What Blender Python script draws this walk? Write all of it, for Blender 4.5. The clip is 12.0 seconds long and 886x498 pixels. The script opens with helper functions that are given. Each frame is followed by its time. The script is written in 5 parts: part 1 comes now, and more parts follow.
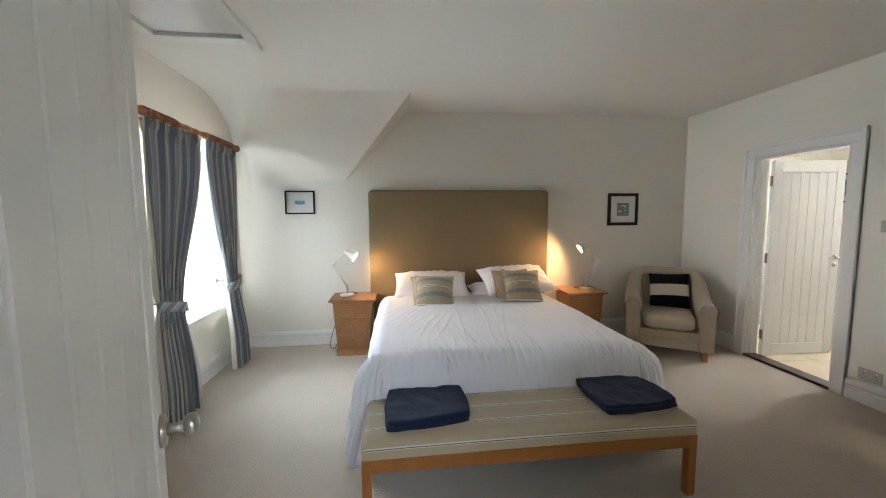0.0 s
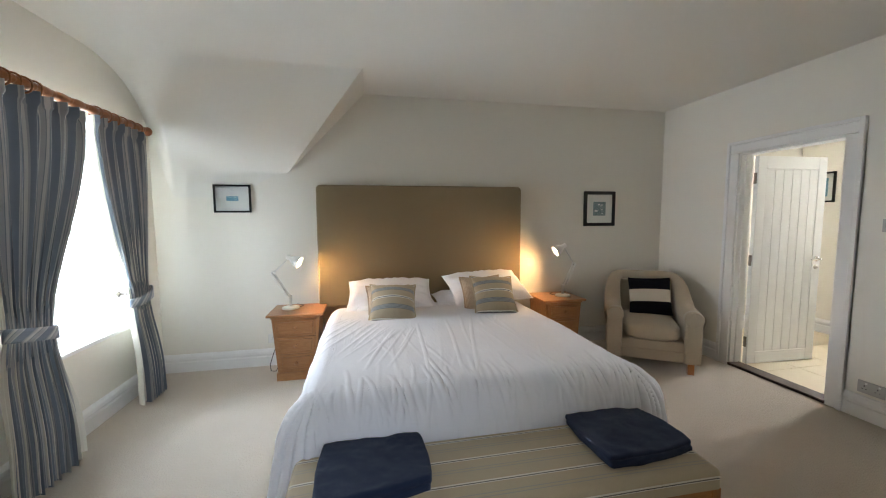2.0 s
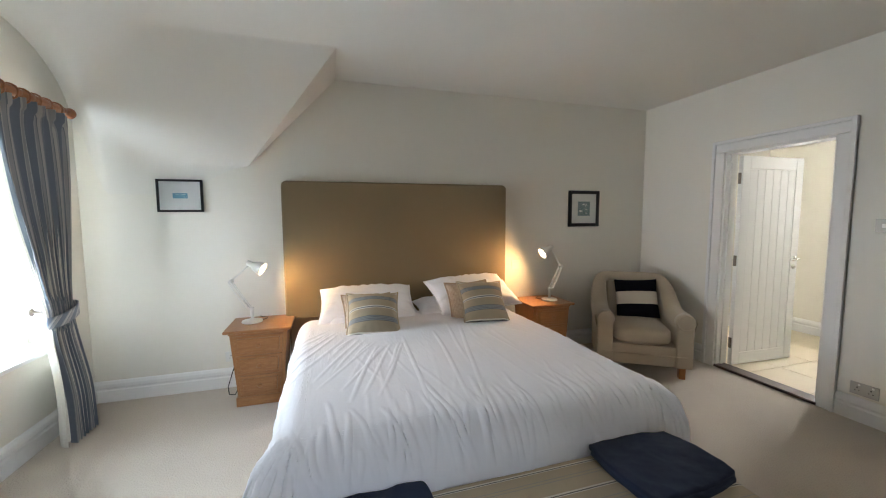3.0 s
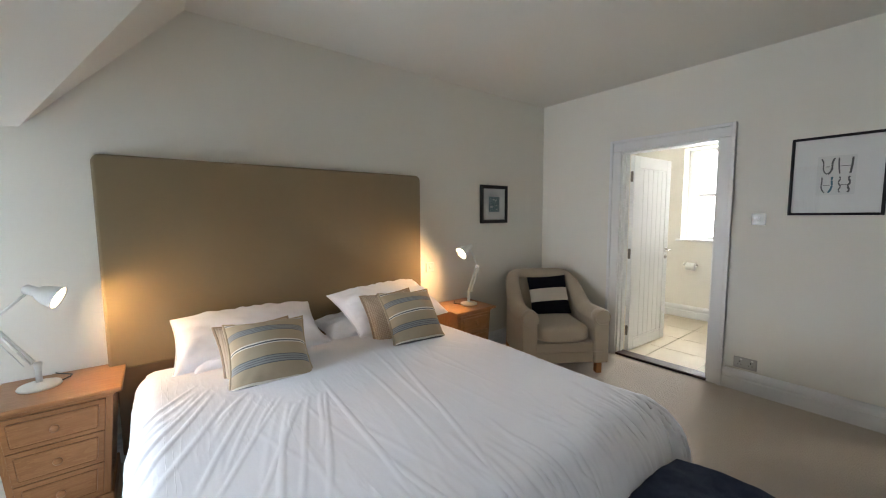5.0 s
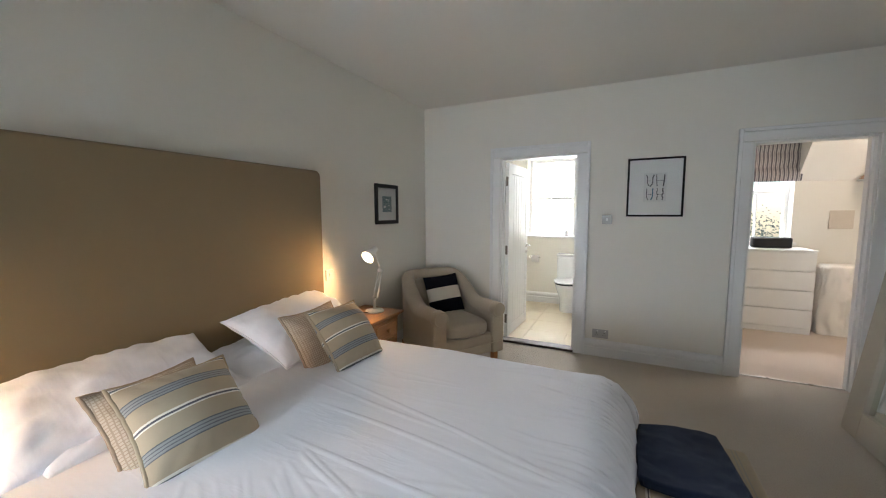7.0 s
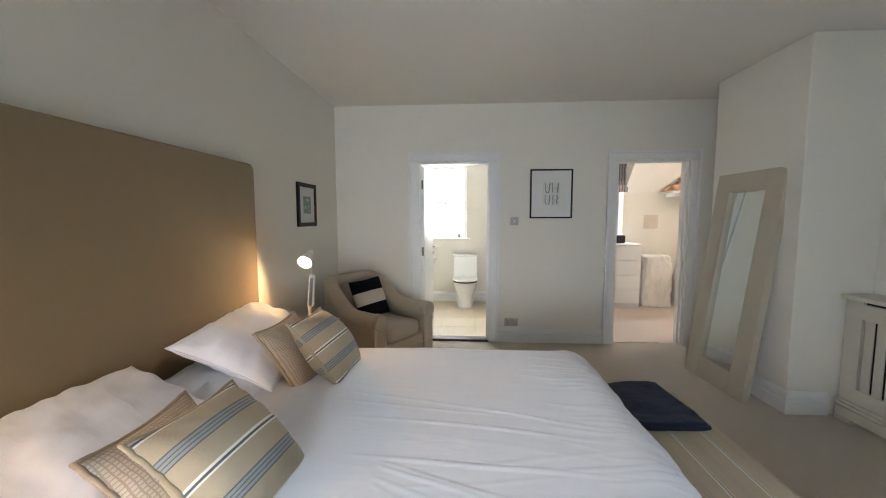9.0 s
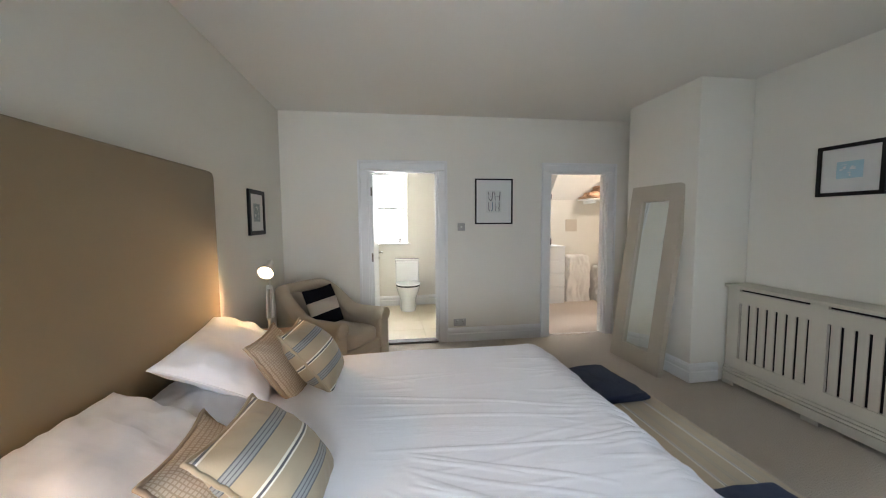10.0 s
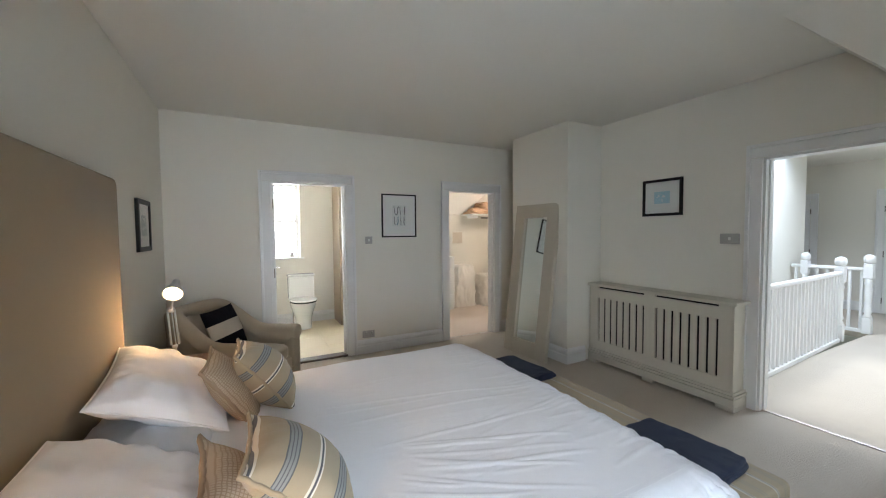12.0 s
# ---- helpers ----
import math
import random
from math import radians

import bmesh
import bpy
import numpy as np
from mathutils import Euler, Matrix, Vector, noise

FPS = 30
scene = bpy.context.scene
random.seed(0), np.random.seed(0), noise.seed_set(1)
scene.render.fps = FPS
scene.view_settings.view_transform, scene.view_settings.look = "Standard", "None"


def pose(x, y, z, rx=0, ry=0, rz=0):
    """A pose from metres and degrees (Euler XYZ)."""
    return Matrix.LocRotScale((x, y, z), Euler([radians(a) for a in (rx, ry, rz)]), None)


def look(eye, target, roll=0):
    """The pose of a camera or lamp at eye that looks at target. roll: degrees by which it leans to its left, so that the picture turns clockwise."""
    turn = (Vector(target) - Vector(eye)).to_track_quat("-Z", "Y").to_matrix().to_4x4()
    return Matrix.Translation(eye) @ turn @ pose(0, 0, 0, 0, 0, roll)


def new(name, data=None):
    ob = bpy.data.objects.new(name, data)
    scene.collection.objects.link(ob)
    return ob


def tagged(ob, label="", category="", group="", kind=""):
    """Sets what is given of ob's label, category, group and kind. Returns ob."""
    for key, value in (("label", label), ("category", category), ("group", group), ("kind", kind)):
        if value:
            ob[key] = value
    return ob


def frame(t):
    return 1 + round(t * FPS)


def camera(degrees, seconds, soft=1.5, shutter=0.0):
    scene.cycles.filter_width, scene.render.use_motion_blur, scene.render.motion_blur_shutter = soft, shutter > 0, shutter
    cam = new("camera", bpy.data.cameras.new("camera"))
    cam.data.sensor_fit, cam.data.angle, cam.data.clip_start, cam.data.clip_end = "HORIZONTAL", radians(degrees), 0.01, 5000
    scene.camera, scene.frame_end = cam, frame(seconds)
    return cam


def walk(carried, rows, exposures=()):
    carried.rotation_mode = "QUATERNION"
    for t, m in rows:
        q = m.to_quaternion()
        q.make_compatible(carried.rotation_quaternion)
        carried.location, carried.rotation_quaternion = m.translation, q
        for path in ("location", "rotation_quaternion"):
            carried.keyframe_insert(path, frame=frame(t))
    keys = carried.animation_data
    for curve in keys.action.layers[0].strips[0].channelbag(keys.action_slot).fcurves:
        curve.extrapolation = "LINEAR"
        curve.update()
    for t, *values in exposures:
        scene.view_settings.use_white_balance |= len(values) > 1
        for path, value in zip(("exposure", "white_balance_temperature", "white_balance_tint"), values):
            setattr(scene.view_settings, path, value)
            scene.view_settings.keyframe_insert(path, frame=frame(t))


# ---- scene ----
cam = camera(99.7, 12.0, 1.1)
PATH = [
    (0, (0.614, 0.477, 1.455), (0.84, 2.456, 1.272), -0.4),
    (0.5, (0.6, 0.558, 1.435), (0.874, 2.532, 1.263), -0.3),
    (1, (0.622, 0.688, 1.439), (0.936, 2.656, 1.264), -0.3),
    (1.5, (0.688, 0.836, 1.409), (1.042, 2.797, 1.249), -0.3),
    (2, (0.732, 0.967, 1.419), (1.13, 2.919, 1.249), -0.3),
    (2.5, (0.713, 1.102, 1.414), (1.173, 3.041, 1.243), -0.3),
    (3, (0.633, 1.297, 1.42), (1.219, 3.201, 1.25), -0.3),
    (3.2, (0.631, 1.374, 1.414), (1.27, 3.262, 1.249), -0.3),
    (5, (0.509, 2.007, 1.397), (1.728, 3.582, 1.216), -0.4),
    (5.5, (0.407, 2.177, 1.408), (1.797, 3.602, 1.218), -0.3),
    (6, (0.344, 2.244, 1.425), (1.882, 3.507, 1.229), -0.3),
    (6.5, (0.272, 2.43, 1.418), (1.952, 3.496, 1.219), -0.2),
    (7, (0.198, 2.628, 1.422), (1.989, 3.496, 1.227), -0.2),
    (7.2, (0.199, 2.693, 1.418), (2.025, 3.484, 1.22), -0.1),
    (8.8, (-0.032, 3.188, 1.4), (1.948, 3.414, 1.227), -0.3),
    (9, (-0.025, 3.295, 1.387), (1.964, 3.422, 1.22), -0.1),
    (9.5, (-0.067, 3.483, 1.41), (1.924, 3.39, 1.246), -0.2),
    (10, (-0.158, 3.61, 1.424), (1.816, 3.324, 1.272), -0.4),
    (10.5, (-0.223, 3.753, 1.437), (1.709, 3.254, 1.301), -0.4),
    (11, (-0.238, 3.887, 1.449), (1.636, 3.199, 1.335), -0.5),
    (11.5, (-0.234, 3.954, 1.443), (1.59, 3.141, 1.348), -0.5),
    (12, (-0.233, 4.061, 1.435), (1.536, 3.131, 1.345), -0.5),
]
walk(cam, [(t, look(eye, target, roll)) for t, eye, target, roll in PATH], [(0, 0.36, 6400, 10), (2.5, 0.35, 6330, 10), (5, 0.36, 6150, 10), (7, 0.29, 6050, 10), (9, 0.40, 6150, 10), (10.5, 0.46, 6080, 10), (12, 0.26, 6120, 9)])

# ---- light ----
world = bpy.data.worlds.new("sky")
scene.world = world
world.use_nodes = True
wn = world.node_tree.nodes
sky = wn.new("ShaderNodeTexSky")
sky.sky_type = "NISHITA"
sky.sun_disc = False
sky.dust_density, sky.ozone_density = 0.3, 2.0
sky.sun_elevation = radians(48)
sky.sun_rotation = radians(150)
wn["Background"].inputs["Strength"].default_value = 0.15
world.node_tree.links.new(sky.outputs["Color"], wn["Background"].inputs["Color"])


def sun_lamp():
    d = bpy.data.lights.new("sun", "SUN")
    d.energy, d.angle, d.color = 1.4, radians(12), (1.0, 0.96, 0.9)
    o = new("sun", d)
    o.matrix_world = look((0, 0, 20), (-7, 10, 0))


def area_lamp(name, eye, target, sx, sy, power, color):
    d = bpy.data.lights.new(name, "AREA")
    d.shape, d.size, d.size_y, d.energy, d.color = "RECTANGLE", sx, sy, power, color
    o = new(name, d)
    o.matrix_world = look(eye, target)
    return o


sun_lamp()
DAY = (0.79, 0.895, 1.0)
area_lamp("west_window_daylight", (-2.55, 4.80, 1.30), (0.8, 3.10, 1.05), 3.8, 3.3, 650, DAY)
area_lamp("bathroom_window_daylight", (7.00, 3.64, 1.75), (5.0, 3.55, 1.40), 2.2, 2.0, 360, (0.98, 0.97, 0.96))
area_lamp("dressing_window_daylight", (7.05, 0.95, 2.75), (5.0, 0.75, 1.0), 1.6, 1.1, 260, (0.97, 0.98, 1.0))
# added lamp, out of view, to brighten the landing and the bed foot
area_lamp("landing_added_daylight", (1.25, -2.25, 3.15), (1.15, -0.5, 0), 2.2, 2.0, 145, (0.78, 0.87, 1.0))


def point_lamp(name, place, power, color, radius=0.03):
    d = bpy.data.lights.new(name, "POINT")
    d.energy, d.color, d.shadow_soft_size = power, color, radius
    new(name, d).location = place


WARM = (1.0, 0.57, 0.24)

# ---- materials ----


def shader(name):
    m = bpy.data.materials.new(name)
    m.use_nodes = True
    t = m.node_tree
    return m, t, t.nodes["Principled BSDF"]


def noise_node(t, scale, detail=4.0, rough=0.55, vec=None):
    n = t.nodes.new("ShaderNodeTexNoise")
    n.inputs["Scale"].default_value = scale
    n.inputs["Detail"].default_value = detail
    n.inputs["Roughness"].default_value = rough
    if vec is not None:
        t.links.new(vec, n.inputs["Vector"])
    return n


def mix_rgb(t, fac, a, b):
    n = t.nodes.new("ShaderNodeMix")
    n.data_type = "RGBA"
    for value, sock in ((a, n.inputs[6]), (b, n.inputs[7])):
        if isinstance(value, tuple):
            sock.default_value = (*value, 1)
        else:
            t.links.new(value, sock)
    if isinstance(fac, float):
        n.inputs[0].default_value = fac
    else:
        t.links.new(fac, n.inputs[0])
    return n.outputs[2]


def math_node(t, op, a, b=0.0):
    n = t.nodes.new("ShaderNodeMath")
    n.operation = op
    for i, v in enumerate((a, b)):
        if isinstance(v, (int, float)):
            n.inputs[i].default_value = v
        else:
            t.links.new(v, n.inputs[i])
    return n.outputs[0]


def add_bump(t, b, height, strength, distance):
    n = t.nodes.new("ShaderNodeBump")
    n.inputs["Strength"].default_value = strength
    n.inputs["Distance"].default_value = distance
    t.links.new(height, n.inputs["Height"])
    t.links.new(n.outputs[0], b.inputs["Normal"])


def surface(name, c1, c2, big=1.5, fine=180.0, rough=0.6, bump=0.15, depth=0.002, metal=0.0, spec=0.5, rough_var=0.08, sheen=0.0):
    """Two colours mixed by a broad and a fine noise, with a fine relief and uneven gloss."""
    m, t, b = shader(name)
    vec = t.nodes.new("ShaderNodeTexCoord").outputs["Object"]
    broad = noise_node(t, big, 5, 0.6, vec)
    grain = noise_node(t, fine, 3, 0.6, vec)
    f = math_node(t, "ADD", math_node(t, "MULTIPLY", broad.outputs["Fac"], 0.7), math_node(t, "MULTIPLY", grain.outputs["Fac"], 0.3))
    t.links.new(mix_rgb(t, f, c1, c2), b.inputs["Base Color"])
    r = math_node(t, "ADD", math_node(t, "MULTIPLY", math_node(t, "SUBTRACT", broad.outputs["Fac"], 0.5), rough_var * 2), rough)
    t.links.new(r, b.inputs["Roughness"])
    b.inputs["Metallic"].default_value = metal
    b.inputs["Specular IOR Level"].default_value = spec
    b.inputs["Sheen Weight"].default_value = sheen
    if bump:
        add_bump(t, b, grain.outputs["Fac"], bump, depth)
    return m


def stripes(name, bands, period, base, weave=900.0, axis=0, rough=0.85, sheen=0.15):
    """Cloth with woven stripes across the mapped cloth coordinate; bands of (start, end, colour) within one period, in metres."""
    m, t, b = shader(name)
    uv = t.nodes.new("ShaderNodeTexCoord").outputs["UV"]
    sep = t.nodes.new("ShaderNodeSeparateXYZ")
    t.links.new(uv, sep.inputs[0])
    x = math_node(t, "FRACT", math_node(t, "DIVIDE", sep.outputs[axis], period))
    soft = noise_node(t, 14.0, 4, 0.6, uv)
    colour = mix_rgb(t, soft.outputs["Fac"], tuple(c * 0.92 for c in base), tuple(min(1, c * 1.06) for c in base))
    for a, z, c in bands:
        inside = math_node(t, "MULTIPLY", math_node(t, "GREATER_THAN", x, a / period), math_node(t, "LESS_THAN", x, z / period))
        colour = mix_rgb(t, inside, colour, c)
    w1 = math_node(t, "SINE", math_node(t, "MULTIPLY", sep.outputs[0], weave * 2.4))
    w2 = math_node(t, "SINE", math_node(t, "MULTIPLY", sep.outputs[1], weave * 2.4))
    w = math_node(t, "MULTIPLY", w1, w2)
    thread = math_node(t, "ADD", math_node(t, "MULTIPLY", w, 0.06), 0.06)
    colour = mix_rgb(t, thread, colour, (0.2, 0.18, 0.15))
    t.links.new(colour, b.inputs["Base Color"])
    b.inputs["Roughness"].default_value = rough
    b.inputs["Sheen Weight"].default_value = sheen
    b.inputs["Specular IOR Level"].default_value = 0.2
    add_bump(t, b, math_node(t, "ADD", w, soft.outputs["Fac"]), 0.15, 0.001)
    return m


def check_cloth(name, base, line, period):
    m, t, b = shader(name)
    uv = t.nodes.new("ShaderNodeTexCoord").outputs["UV"]
    sep = t.nodes.new("ShaderNodeSeparateXYZ")
    t.links.new(uv, sep.inputs[0])
    fr = [math_node(t, "LESS_THAN", math_node(t, "FRACT", math_node(t, "DIVIDE", sep.outputs[i], period)), 0.28) for i in (0, 1)]
    f = math_node(t, "MULTIPLY", math_node(t, "MAXIMUM", fr[0], fr[1]), 0.75)
    t.links.new(mix_rgb(t, f, base, line), b.inputs["Base Color"])
    b.inputs["Roughness"].default_value = 0.9
    b.inputs["Specular IOR Level"].default_value = 0.2
    add_bump(t, b, f, 0.4, 0.0015)
    return m


def wood(name, c1, c2, c3, axis="x", rough=0.35, ring=9.0):
    """Long-grained wood: stretched rings, pores and a few knots."""
    m, t, b = shader(name)
    vec = t.nodes.new("ShaderNodeTexCoord").outputs["Object"]
    mp = t.nodes.new("ShaderNodeMapping")
    t.links.new(vec, mp.inputs[0])
    mp.inputs["Scale"].default_value = {"x": (0.9, 7, 7), "y": (7, 0.9, 7), "z": (7, 7, 0.9)}[axis]
    n = noise_node(t, 2.2, 6, 0.62, mp.outputs[0])
    rings = math_node(t, "FRACT", math_node(t, "MULTIPLY", n.outputs["Fac"], ring))
    pores = noise_node(t, 40, 3, 0.7, mp.outputs[0])
    col = mix_rgb(t, rings, c1, c2)
    col = mix_rgb(t, math_node(t, "MULTIPLY", pores.outputs["Fac"], 0.45), col, c3)
    t.links.new(col, b.inputs["Base Color"])
    t.links.new(math_node(t, "ADD", math_node(t, "MULTIPLY", pores.outputs["Fac"], 0.2), rough - 0.1), b.inputs["Roughness"])
    add_bump(t, b, pores.outputs["Fac"], 0.12, 0.001)
    return m


def plain(name, c, rough=0.5, metal=0.0, emit=0.0, spec=0.5):
    m = surface(name, tuple(v * 0.94 for v in c), tuple(min(1.0, v * 1.04) for v in c), 6.0, 300.0, rough, 0.05, 0.0005, metal, spec, 0.05)
    if emit:
        b = m.node_tree.nodes["Principled BSDF"]
        b.inputs["Emission Color"].default_value = (*c, 1)
        b.inputs["Emission Strength"].default_value = emit
    return m


def glass(name, tint=(1, 1, 1)):
    m, t, b = shader(name)
    b.inputs["Base Color"].default_value = (*tint, 1)
    b.inputs["Transmission Weight"].default_value = 1.0
    b.inputs["Roughness"].default_value = 0.0
    b.inputs["IOR"].default_value = 1.45
    return m


M_WALL = surface("wall_paint", (0.76, 0.729, 0.645), (0.805, 0.774, 0.695), 0.9, 140, 0.75, 0.12, 0.0012, spec=0.25)
M_CEIL = surface("ceiling_paint", (0.75, 0.726, 0.66), (0.79, 0.766, 0.705), 0.7, 120, 0.8, 0.12, 0.0012, spec=0.2)
M_TRIM = surface("trim_gloss_paint", (0.765, 0.76, 0.74), (0.81, 0.805, 0.785), 3, 90, 0.35, 0.06, 0.0008)
M_DOOR = surface("door_paint", (0.78, 0.78, 0.765), (0.82, 0.82, 0.81), 2.5, 70, 0.33, 0.08, 0.001)
M_CARPET = surface("bedroom_carpet", (0.43, 0.37, 0.295), (0.60, 0.53, 0.44), 1.6, 95, 0.97, 1.0, 0.008, spec=0.05, sheen=0.25)
M_CARPET2 = surface("dressing_carpet", (0.52, 0.43, 0.36), (0.60, 0.51, 0.43), 1.6, 260, 0.97, 0.9, 0.006, spec=0.05, sheen=0.2)
M_TILE = surface("stone_floor_tile", (0.62, 0.52, 0.365), (0.75, 0.66, 0.50), 5, 60, 0.35, 0.08, 0.001)
M_GROUT = plain("tile_grout", (0.66, 0.58, 0.45), 0.9)
M_BTILE = surface("brown_shower_tile", (0.30, 0.23, 0.16), (0.44, 0.35, 0.25), 6, 80, 0.35, 0.1, 0.001)
M_LINEN = surface("headboard_linen", (0.225, 0.172, 0.098), (0.275, 0.215, 0.13), 1.2, 620, 0.92, 0.55, 0.0016, spec=0.12, sheen=0.2)
M_CHAIR = surface("chair_cloth", (0.42, 0.35, 0.255), (0.50, 0.425, 0.32), 2.0, 520, 0.92, 0.5, 0.0016, spec=0.12, sheen=0.2)
M_COTTON = surface("white_cotton", (0.86, 0.86, 0.885), (0.90, 0.90, 0.92), 3, 700, 0.85, 0.15, 0.0008, spec=0.2, sheen=0.1)


def creased_cotton(name):
    """White cotton with fine sharp creases drawn along the bed, on top of its weave."""
    m, t, b = shader(name)
    vec = t.nodes.new("ShaderNodeTexCoord").outputs["Object"]
    mp = t.nodes.new("ShaderNodeMapping")
    mp.inputs["Scale"].default_value = (3.5, 0.7, 1.5)
    mp.inputs["Rotation"].default_value = (0, 0, 0.12)
    t.links.new(vec, mp.inputs[0])
    a = noise_node(t, 1.6, 4, 0.55, mp.outputs[0])
    ridge = math_node(t, "SUBTRACT", 1.0, math_node(t, "MULTIPLY", math_node(t, "ABSOLUTE", math_node(t, "SUBTRACT", a.outputs["Fac"], 0.5)), 9.0))
    ridge = math_node(t, "POWER", math_node(t, "MAXIMUM", ridge, 0.0), 2.0)
    c = noise_node(t, 3.0, 4, 0.6, vec)
    ridge = math_node(t, "MULTIPLY", ridge, c.outputs["Fac"])
    soft = noise_node(t, 9.0, 4, 0.6, vec)
    t.links.new(mix_rgb(t, c.outputs["Fac"], (0.86, 0.86, 0.895), (0.90, 0.90, 0.93)), b.inputs["Base Color"])
    b.inputs["Roughness"].default_value = 0.8
    b.inputs["Specular IOR Level"].default_value = 0.2
    b.inputs["Sheen Weight"].default_value = 0.1
    add_bump(t, b, math_node(t, "ADD", ridge, math_node(t, "MULTIPLY", soft.outputs["Fac"], 0.5)), 0.22, 0.006)
    return m


M_DUVET = creased_cotton("creased_white_cotton")
M_SHEET = surface("bed_base_cloth", (0.24, 0.17, 0.115), (0.30, 0.22, 0.15), 3, 400, 0.9, 0.3, 0.001, spec=0.1)
M_BLUE = surface("navy_throw_wool", (0.014, 0.021, 0.046), (0.025, 0.036, 0.074), 5, 420, 0.95, 0.8, 0.003, spec=0.08, sheen=0.12)
M_BLACK = surface("black_knit", (0.006, 0.006, 0.010), (0.012, 0.012, 0.018), 5, 380, 0.95, 0.6, 0.003, spec=0.1)
M_CREAM = surface("cream_knit", (0.60, 0.53, 0.43), (0.70, 0.63, 0.53), 5, 380, 0.95, 0.6, 0.003, spec=0.1)
M_PINE = wood("waxed_pine", (0.36, 0.170, 0.066), (0.46, 0.235, 0.10), (0.21, 0.08, 0.032), "x")
M_PINEV = wood("waxed_pine_upright", (0.36, 0.170, 0.066), (0.46, 0.235, 0.10), (0.21, 0.08, 0.032), "z")
M_BEECH = wood("orange_beech", (0.36, 0.138, 0.030), (0.43, 0.175, 0.042), (0.24, 0.085, 0.02), "x", 0.32)
M_BEECHV = wood("orange_beech_upright", (0.36, 0.138, 0.030), (0.43, 0.175, 0.042), (0.24, 0.085, 0.02), "z", 0.32)
M_POLE = wood("curtain_pole_wood", (0.30, 0.115, 0.045), (0.38, 0.155, 0.06), (0.2, 0.07, 0.03), "y", 0.35)
M_OAKDARK = wood("dark_threshold_oak", (0.055, 0.034, 0.026), (0.085, 0.052, 0.038), (0.03, 0.02, 0.015), "y", 0.5)
M_STEEL = surface("brushed_nickel", (0.52, 0.49, 0.45), (0.62, 0.59, 0.55), 8, 200, 0.3, 0.03, 0.0003, 1.0)
M_HINGE = surface("aged_steel_hinge", (0.17, 0.15, 0.13), (0.24, 0.21, 0.18), 20, 200, 0.4, 0.05, 0.0004, 1.0)
M_CHROME = surface("chrome", (0.75, 0.75, 0.75), (0.8, 0.8, 0.8), 8, 100, 0.1, 0.0, 0, 1.0, rough_var=0.03)
M_LAMP = plain("lamp_white_enamel", (0.78, 0.77, 0.72), 0.3)
M_BULB = plain("lit_bulb", (1.0, 0.72, 0.40), 0.3, 0, 60.0)
M_CABLE = plain("black_cable", (0.012, 0.012, 0.012), 0.5)
M_PLASTIC = plain("white_plastic", (0.74, 0.73, 0.70), 0.35)
M_GREYPL = surface("brushed_switch_plate", (0.40, 0.385, 0.36), (0.46, 0.44, 0.41), 9, 160, 0.4, 0.03, 0.0003, 0.3)
# near-black colour painting the shade in gaps, hollows and pin holes
M_SHADE_BLACK = plain("painted_shade_black", (0.01, 0.01, 0.01), 0.8)
M_FRAME = surface("black_picture_frame", (0.006, 0.006, 0.006), (0.012, 0.011, 0.010), 9, 120, 0.45, 0.1, 0.0008, spec=0.25)
M_MOUNT = surface("picture_mount_card", (0.70, 0.69, 0.65), (0.76, 0.75, 0.71), 5, 200, 0.8, 0.05, 0.0004)
M_CERAMIC = plain("white_ceramic", (0.83, 0.83, 0.81), 0.08)
M_MIRROR = plain("mirror_silver", (0.86, 0.90, 0.88), 0.015, 1.0)
M_MIRFRAME = surface("cream_mirror_frame", (0.58, 0.535, 0.445), (0.64, 0.595, 0.50), 4, 60, 0.5, 0.25, 0.002)
M_LEANFRAME = surface("limed_mirror_frame", (0.46, 0.41, 0.32), (0.53, 0.475, 0.38), 4, 60, 0.5, 0.25, 0.002)
M_GLASS = glass("window_glass")
M_WHITEFURN = plain("white_melamine", (0.82, 0.82, 0.80), 0.4)
M_BAG = surface("white_dust_sheet", (0.74, 0.70, 0.64), (0.82, 0.79, 0.73), 3, 300, 0.7, 0.3, 0.002)
M_SPEAKER = surface("black_speaker_mesh", (0.008, 0.008, 0.009), (0.014, 0.014, 0.016), 5, 500, 0.7, 0.5, 0.002)
M_BROWNBOX = surface("brown_blanket", (0.46, 0.28, 0.17), (0.56, 0.37, 0.24), 8, 200, 0.9, 0.5, 0.003)
M_LEAF = surface("leaves", (0.115, 0.145, 0.10), (0.15, 0.18, 0.13), 3, 20, 0.7, 0.2, 0.01)
M_GRASS = surface("grass", (0.05, 0.09, 0.03), (0.09, 0.13, 0.05), 0.3, 8, 0.9, 0.3, 0.02)
M_BARK = surface("bark", (0.08, 0.06, 0.045), (0.13, 0.1, 0.075), 6, 40, 0.9, 0.6, 0.02)
M_CURTAIN = stripes("striped_curtain", [(0, .030, (0.185, 0.22, 0.27)), (.030, .033, (0.50, 0.50, 0.49)), (.047, .050, (0.20, 0.23, 0.27)), (.050, .060, (0.50, 0.50, 0.49))], 0.066, (0.345, 0.355, 0.37))
M_LINING = surface("curtain_lining", (0.72, 0.70, 0.62), (0.8, 0.78, 0.7), 5, 300, 0.9, 0.2, 0.001)
OAT = (0.40, 0.322, 0.215)
